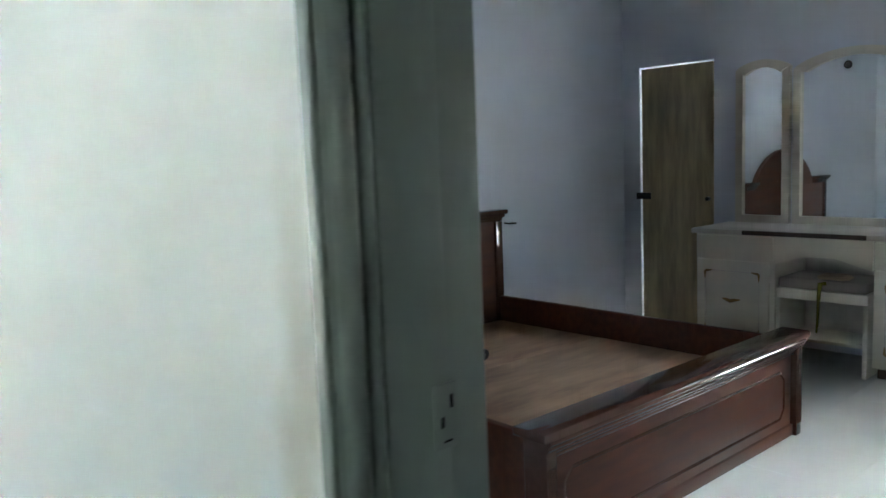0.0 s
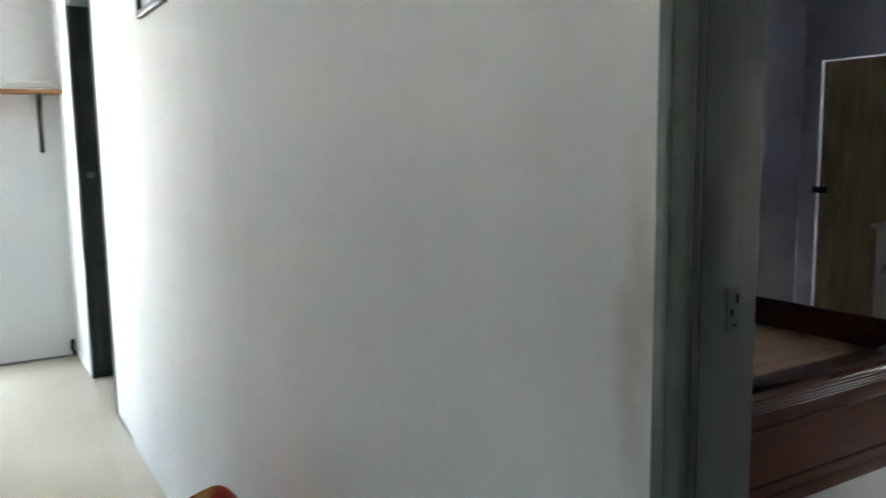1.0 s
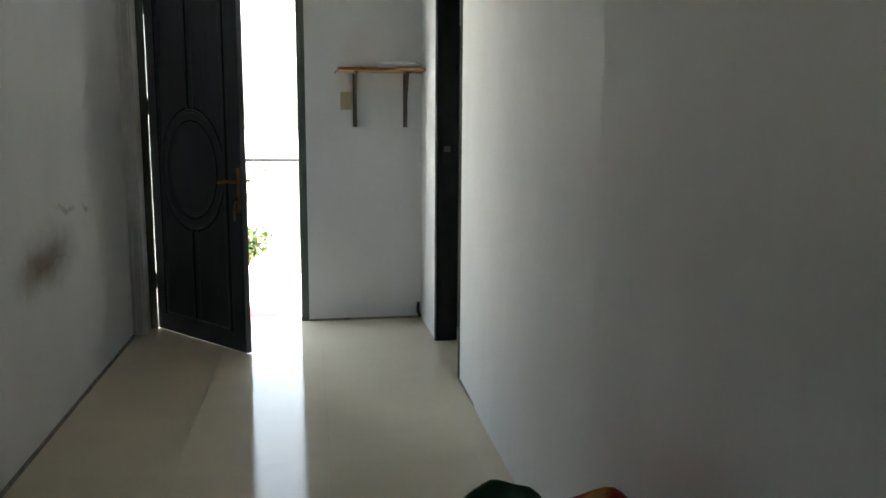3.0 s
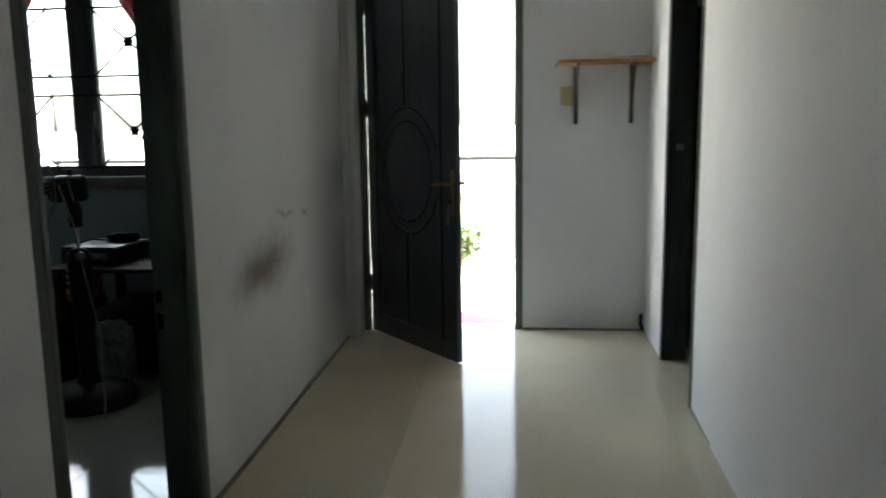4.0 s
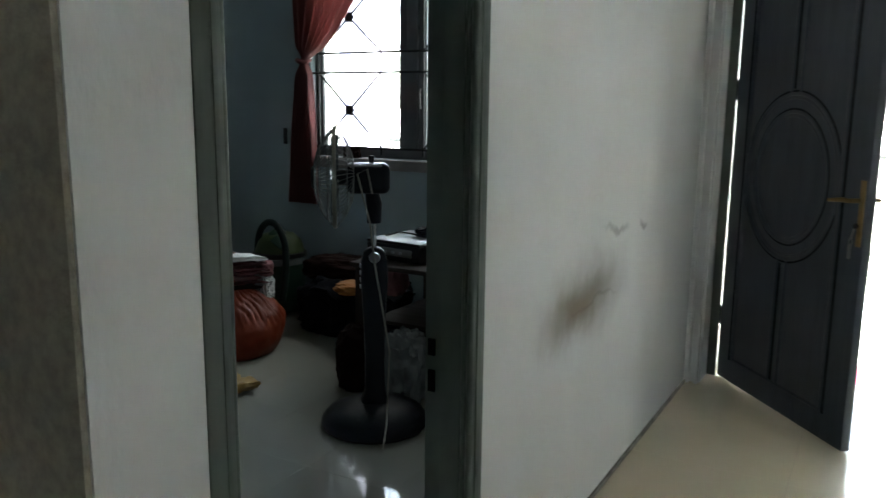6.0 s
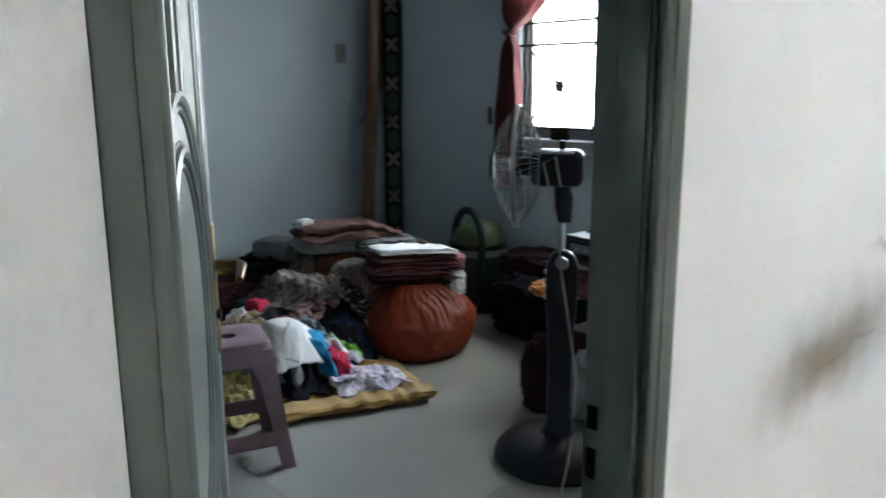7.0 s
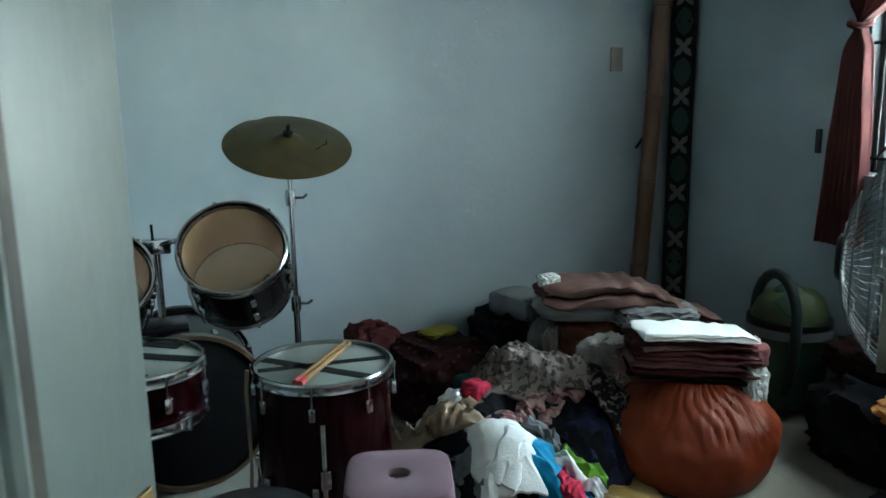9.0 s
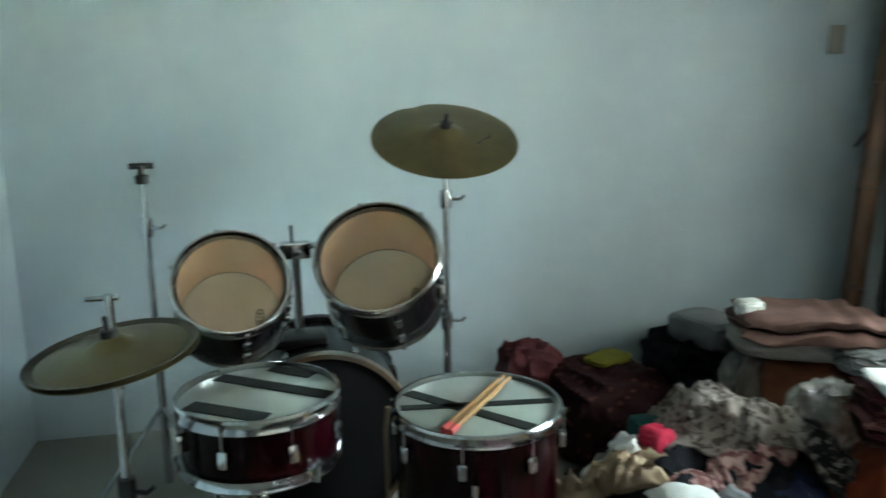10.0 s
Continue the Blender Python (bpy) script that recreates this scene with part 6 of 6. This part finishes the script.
# ---- plants outside ----
def bush(name, label, x, y, h, w_, n, seed):
    rnd = random.Random(seed)
    t = thing(name, label, "plant", pose(x, y, -0.16))
    bm = bmx()
    tips = []
    for k in range(7):
        a = rnd.uniform(0, 6.28)
        tip = Vector((w_ * 0.6 * math.cos(a) * rnd.random(), w_ * 0.6 * math.sin(a) * rnd.random(), h * rnd.uniform(0.6, 0.95)))
        ring_tube(bm, [(0, 0, 0), tip * 0.5 + Vector((0.02, 0.01, 0.03)), tip], [0.02, 0.012, 0.004], seg=6)
        tips.append(tip)
    part("stems", bm, M_TRUNK, t)
    bm = bmx()
    for k in range(n):
        c = rnd.choice(tips) * rnd.uniform(0.45, 1.05) + Vector((rnd.gauss(0, 0.09), rnd.gauss(0, 0.09), rnd.gauss(0, 0.07)))
        m = Matrix.Translation(c) @ Euler((rnd.uniform(-1, 1), rnd.uniform(-1, 1), rnd.uniform(0, 6.28))).to_matrix().to_4x4()
        ln = rnd.uniform(0.05, 0.10)
        pts = [(0, 0, 0), (ln * 0.5, ln * 0.25, 0.008), (ln, 0, -0.01), (ln * 0.5, -ln * 0.25, 0.008)]
        bm.faces.new([bm.verts.new(m @ Vector(p)) for p in pts])
    tagged(part("leaves", bm, M_LEAFG, t), kind="stuff")
    return t


bush("shrub", "leafy green shrub at the garden wall", -0.66, 8.6, 0.50, 0.50, 470, 1)
bush("shrub", "leafy green shrub at the garden wall", -1.6, 8.5, 0.9, 0.6, 420, 2)
tr = bush("small_tree", "thin tree with sparse leaves by the garden wall", -0.82, 8.9, 1.85, 0.7, 160, 5)

# ---- bedroom ----
bed = thing("bed_frame", "dark red-brown wooden bed frame without a mattress", "bed", pose(2.325, 1.463, 0, 0, 0, -1.5))
W = 1.786
fb = part("footboard", boxes((0.03, W - 0.03, 0, 0.05, 0.03, 0.395, 0.004)), M_BEDWOOD, bed)
for yc, zc, rr in ((-0.008, 0.392, 0.010), (-0.016, 0.409, 0.010), (-0.028, 0.428, 0.012), (-0.040, 0.447, 0.010)):
    bm = bmx()
    ring_tube(bm, [(0.0, yc, zc), (W, yc, zc)], rr, seg=14)
    box(bm, 0.0, W, yc, 0.06, zc - rr, zc + rr)
    part("cornice_moulding", bm, M_BEDTRIM, fb)
part("cap_rail", boxes((-0.035, W + 0.035, -0.055, 0.085, 0.458, 0.49, 0.008)), M_BEDTRIM, fb)
part("plinth", boxes((0.0, W, -0.012, 0.055, 0.0, 0.055, 0.004)), M_BEDWOOD, fb)
bm = bmx()
ring_tube(bm, [(0.16, -0.001, 0.10), (W - 0.16, -0.001, 0.10), (W - 0.12, -0.001, 0.14), (W - 0.12, -0.001, 0.28), (W - 0.16, -0.001, 0.32), (0.16, -0.001, 0.32), (0.12, -0.001, 0.28), (0.12, -0.001, 0.14)], 0.006, seg=6, closed=True)
part("panel_bead", bm, M_BEDTRIM, fb)
for x in (0.0, W - 0.05):
    bm = boxes((x, x + 0.05, -0.03, 0.07, 0, 0.457, 0.005))
    for k in range(3):
        ring_tube(bm, [(x + 0.012 + k * 0.013, -0.031, 0.06), (x + 0.012 + k * 0.013, -0.031, 0.36)], 0.005, seg=6)
    part("corner_post", bm, M_BEDTRIM, bed)
for x in (0.01, W - 0.04):
    part("side_rail", boxes((x, x + 0.03, 0.071, 1.88, 0.12, 0.455, 0.004)), M_BEDWOOD, bed)
part("deck_panel", boxes((0.042, W - 0.042, 0.072, 1.112, 0.285, 0.30, 0.002)), M_PLY, bed, "bare plywood deck panel")
part("deck_panel", boxes((0.042, W - 0.042, 1.118, 1.88, 0.283, 0.298, 0.002)), M_PLY, bed, "bare plywood deck panel")
bm = boxes((0.06, W - 0.06, 1.89, 1.93, 0.10, 0.94, 0.004))
n = 40
lo = [bm.verts.new((0.30 + (W - 0.6) * k / n, 1.89, 0.93)) for k in range(n + 1)]
hi = [bm.verts.new((0.30 + (W - 0.6) * k / n, 1.89, 0.94 + 0.35 * math.sin(math.pi * k / n) ** 0.6)) for k in range(n + 1)]
lo2 = [bm.verts.new((v.co.x, 1.93, v.co.z)) for v in lo]
hi2 = [bm.verts.new((v.co.x, 1.93, v.co.z)) for v in hi]
for k in range(n):
    bm.faces.new((lo[k], lo[k + 1], hi[k + 1], hi[k]))
    bm.faces.new((lo2[k], hi2[k], hi2[k + 1], lo2[k + 1]))
    bm.faces.new((hi[k], hi[k + 1], hi2[k + 1], hi2[k]))
hb = part("headboard", bm, M_BEDWOOD, bed)
for x in (-0.005, W - 0.295):
    for (e, z0, z1) in ((0.0, 0.935, 0.955), (0.012, 0.955, 0.975), (0.026, 0.975, 1.005)):
        part("cornice_moulding", boxes((x - e, x + 0.30 + e, 1.875 - e, 1.94, z0, z1, 0.006)), M_BEDTRIM, hb)
for x in (0.0, W - 0.06):
    part("corner_post", boxes((x, x + 0.06, 1.875, 1.94, 0, 0.934, 0.005)), M_BEDTRIM, bed)
bm = bmx()
lathe(bm, [(0, -0.03), (0.028, -0.03), (0.03, 0), (0.028, 0.03), (0, 0.03)], 16, along((0, 1, 0), (3.33, 2.70, 0.331)))
tagged(part("small_jar", bm, M_BLACK), "small black jar lying on the bed deck", "jar")

dr = thing("dressing_table", "worn cream dressing table with three mirrors", "dressing table", pose(5.19, 2.53, 0, 0, 0, -90) @ Matrix.Diagonal((1, 1, 1.05, 1)))
# local x runs along the wall, y towards the wall
L, D = 1.60, 0.49
part("tabletop", boxes((-0.02, L + 0.02, -0.02, D, 0.755, 0.785, 0.006)), M_DRTOP, dr, "worn greyish top")
part("chipped_edge", boxes((0.33, 1.05, -0.026, -0.0205, 0.757, 0.783, 0.001)), M_BARE, dr, "bare dark board where the edge has chipped")
for x0, x1 in ((0.0, 0.52), (1.08, L)):
    body = part("cabinet_body", boxes((x0, x1, 0.02, D - 0.01, 0.06, 0.754, 0.004)), M_CREAM, dr)
    part("plinth", boxes((x0 + 0.02, x1 - 0.02, 0.05, D - 0.02, 0, 0.059)), M_BARE, dr)
    part("drawer", boxes((x0 + 0.008, x1 - 0.008, 0.0, 0.019, 0.605, 0.745, 0.005)), M_CREAM, dr)
    dd = part("cabinet_door", boxes((x0 + 0.012, x1 - 0.03, 0.0, 0.019, 0.075, 0.595, 0.005)), M_CREAM, dr)
    xa, xb = x0 + 0.07, x1 - 0.09
    bm = bmx()
    for q in range(4):
        cx, cz = (xa if q in (0, 3) else xb), (0.53 if q < 2 else 0.14)
        sx, sz = (1 if q in (0, 3) else -1), (-1 if q < 2 else 1)
        ring_tube(bm, [(cx + sx * 0.05, -0.003, cz), (cx + sx * 0.012, -0.004, cz - sz * -0.004), (cx, -0.004, cz + sz * 0.012), (cx, -0.003, cz + sz * 0.05)], [0.003, 0.008, 0.008, 0.003], seg=8)
    part("corner_ornament", bm, M_BRASS, dd, "tarnished brass corner ornament")
    bm = bmx()
    ring_tube(bm, [(xa, -0.001, 0.53), (xb, -0.001, 0.53), (xb, -0.001, 0.14), (xa, -0.001, 0.14)], 0.0035, seg=6, closed=True)
    part("panel_line", bm, M_DRTOP, dd)
    bm = bmx()
    xm = (xa + xb) / 2
    ring_tube(bm, [(xm - 0.06, -0.004, 0.36), (xm - 0.03, -0.012, 0.357), (xm, -0.018, 0.35), (xm + 0.03, -0.012, 0.357), (xm + 0.06, -0.004, 0.36)], [0.004, 0.010, 0.013, 0.010, 0.004], seg=10)
    part("handle", bm, M_BRASS, dd, "tarnished brass handle")
bm = bmx()
n = 20
pts = [(0.522, 0.754), (0.522, 0.59)] + [(0.56 + 0.48 * k / n, 0.60 + 0.045 * min(1, 3 * min(k, n - k) / n)) for k in range(n + 1)] + [(1.078, 0.59), (1.078, 0.754)]
va = [bm.verts.new((x, 0.0, z)) for x, z in pts]
vb = [bm.verts.new((x, 0.02, z)) for x, z in pts]
bm.faces.new(va)
bm.faces.new(vb[::-1])
for k in range(len(pts)):
    bm.faces.new((va[k], va[(k + 1) % len(pts)], vb[(k + 1) % len(pts)], vb[k]))
part("apron", bm, M_CREAM, dr)
part("back_panel", boxes((0.522, 1.078, D - 0.03, D - 0.012, 0.06, 0.754)), M_DRTOP, dr)


def mirror(x0, x1, zt, shoulder, arch):
    n = 24
    w_ = x1 - x0

    def top(u):
        return zt - shoulder + shoulder * math.sin(math.pi * min(max(u, 0), 1)) ** arch
    fr = bmx()
    b = 0.048
    out = [(x0, 0.787), (x0, top(0))] + [(x0 + w_ * k / n, top(k / n)) for k in range(1, n)] + [(x1, top(0)), (x1, 0.787)]
    inn = [(x0 + b, 0.787 + b)] + [(x0 + b, top(0) - b * 0.4)] + [(x0 + b + (w_ - 2 * b) * k / n, top(k / n) - b) for k in range(1, n)] + [(x1 - b, top(0) - b * 0.4), (x1 - b, 0.787 + b)]
    A = [[fr.verts.new((x, y, z)) for x, z in p] for p, y in ((out, D - 0.045), (inn, D - 0.045), (out, D - 0.005), (inn, D - 0.02))]
    m_ = len(out)
    for k in range(m_):
        q = (k + 1) % m_
        fr.faces.new((A[0][k], A[0][q], A[1][q], A[1][k]))
        fr.faces.new((A[0][k], A[2][k], A[2][q], A[0][q]))
        fr.faces.new((A[1][k], A[1][q], A[3][q], A[3][k]))
    f_ = part("mirror_frame", fr, M_CREAM, dr)
    g = bmx()
    xc = (x0 + x1) / 2
    g.faces.new([g.verts.new((x, D - 0.028 - 0.0245 * (x - xc), z)) for x, z in inn])
    g.faces.new([g.verts.new((x, D - 0.019 - 0.0245 * (x - xc), z)) for x, z in inn[::-1]])
    part("mirror_glass", g, M_MIRROR, f_, smooth=False)


mirror(0.05, 0.413, 1.81, 0.055, 0.7)
mirror(0.435, 1.165, 1.825, 0.095, 0.7)
mirror(1.187, 1.55, 1.81, 0.055, 0.7)
bm = bmx()
lathe(bm, [(0, 0), (0.022, 0), (0.024, 0.006), (0.012, 0.010), (0.008, 0.018), (0, 0.018)], 18, along((0, -1, 0), (0.76, D - 0.0255, 1.725)))
tagged(part("suction_hook", bm, M_BLACK, m=dr.matrix_basis.copy()), "small dark suction hook on the mirror", "hook")
bn = thing("vanity_bench", "cream vanity bench with a grey cushion pushed under the table", "bench", pose(5.17, 1.985, 0, 0, 0, -90) @ Matrix.Diagonal((1, 1, 1.06, 1)))
part("seat_frame", boxes((0.0, 0.52, 0.0, 0.34, 0.40, 0.455, 0.005)), M_CREAM, bn)
part("cushion", boxes((0.005, 0.515, 0.005, 0.335, 0.456, 0.52, 0.02)), mat("grey_brown_cushion", (0.16, 0.135, 0.125), 0.9, var=0.2), bn, "worn grey-brown cushion")
for x in (0.0, 0.495):
    part("side_leg", boxes((x, x + 0.025, 0.0, 0.34, 0, 0.40, 0.003)), M_CREAM, bn)
part("foot_shelf", boxes((0.026, 0.494, 0.02, 0.32, 0.16, 0.18, 0.003)), M_CREAM, bn)
bm = bmx()
ring_tube(bm, [(4.97 + 0.21, 1.70, 0.53), (5.155, 1.72, 0.53), (5.148, 1.725, 0.46), (5.15, 1.73, 0.30), (5.15, 1.735, 0.24)], [0.012, 0.014, 0.010, 0.008, 0.006], seg=8)
tagged(part("yellow_ribbon", bm, M_OLIVEC), "yellow-green ribbon dangling from the bench cushion", "ribbon")
soft("ribbon_wrap", "pale yellow cloth bundle on the bench cushion", "cloth", M_BEIGE, (5.27, 1.68, 0.515), (0.16, 0.2, 0.06), 71, 0, group="bench", sub=4)
bm = bmx()
ring_tube(bm, [(4.32, 3.418, 0.90), (4.30, 3.36, 0.90), (4.30, 3.30, 0.905)], 0.006, seg=8)
tagged(part("wall_nail", bm, M_IRON), "long thin nail in the bedroom wall", "nail")

# ---- store room ----
rk = thing("storage_rack", "dark wooden storage rack with mixed things", "rack", pose(1.0, 4.98, 0))
for x in (0.0, 1.2):
    part("side_board", boxes((x, x + 0.02, 0, 0.42, 0, 2.0, 0.002)), M_BARE, rk)
for z in (0.25, 0.52, 1.0, 1.36, 1.75):
    part("shelf_board", boxes((0.021, 1.199, 0, 0.42, z, z + 0.02, 0.002)), M_BARE, rk)
rnd = random.Random(11)
for z, mm, lb in ((0.541, M_ORANGEBOX, "orange carton on the rack"), (1.021, M_WHITEPL, "white plastic tub on the rack"), (1.381, M_WHITEPL, "white plastic tub on the rack"), (1.771, M_WHITEPL, "white plastic tub on the rack"), (0.271, M_CARD, "brown cardboard carton on the rack")):
    for x, wd in ((0.03, 0.22), (0.32, 0.26), (0.66, 0.3)):
        h_ = rnd.uniform(0.10, 0.24)
        bm = bmx()
        if mm is M_WHITEPL:
            lathe(bm, [(0, 0), (0.07, 0), (0.085, h_ * 0.85), (0.092, h_ * 0.86), (0.092, h_), (0, h_)], 24, Matrix.Translation((wd / 2, 0.12, 0)))
        else:
            box(bm, 0, wd, 0.02, 0.30, 0, h_, 0.004)
        tagged(part("storage_tub" if mm is M_WHITEPL else "carton", bm, mm, m=pose(1.0 + x + 0.02, 4.98, z)), lb, "tub" if mm is M_WHITEPL else "carton", "store goods")


# ---- floors: slab and tiles ----
structure("foundation_slab", boxes((-5.1, 7.3, -3.13, 5.57, -0.5, -0.0038)), M_GROUT, "grey mortar bed under the floor tiles", "floor slab")


def tiled(name, label, material, rects, size, ox, oy):
    fl = thing(name, label, "floor", kind="structure")
    cache = {}
    for (x0, x1, y0, y1) in rects:
        i0, i1 = math.floor((x0 - ox) / size), math.ceil((x1 - ox) / size)
        j0, j1 = math.floor((y0 - oy) / size), math.ceil((y1 - oy) / size)
        for i in range(i0, i1):
            for j in range(j0, j1):
                a, b = max(x0, ox + i * size), min(x1, ox + (i + 1) * size)
                c, d_ = max(y0, oy + j * size), min(y1, oy + (j + 1) * size)
                w_, h_ = round(b - a, 4), round(d_ - c, 4)
                if w_ < 0.02 or h_ < 0.02:
                    continue
                if (w_, h_) not in cache:
                    bm = bmx()
                    box(bm, 0.0002, w_ - 0.0002, 0.0002, h_ - 0.0002, -0.004, 0.0, 0.0003, 1)
                    me = bpy.data.meshes.new("tile")
                    bm.to_mesh(me)
                    bm.free()
                    me.materials.append(material)
                    cache[(w_, h_)] = me
                t = new("tile", cache[(w_, h_)])
                t.parent = fl
                t.matrix_basis = pose(a, c, 0)
    return fl


tiled("floor_hall", "beige polished tile floor with faint joints", M_TILE_H, [(-1.12, 0.80, 1.785, 5.57), (-2.3, 0.80, -3.0, 1.785), (0.80, 2.6, 3.96, 5.42)], 0.60, -1.12, 5.42)
tiled("floor_drum_room", "glazed tile floor with dark joints, toned down to cut bounce", M_TILE_D, [(-4.95, -1.12, 1.90, 5.42), (-4.95, -2.43, 1.5, 1.90)], 0.40, -4.95, 5.42)
tiled("floor_bedroom", "grey glazed tile floor", M_TILE_B, [(0.80, 5.70, -1.6, 3.42), (5.70, 7.2, 2.0, 3.6)], 0.40, 0.80, 3.42)
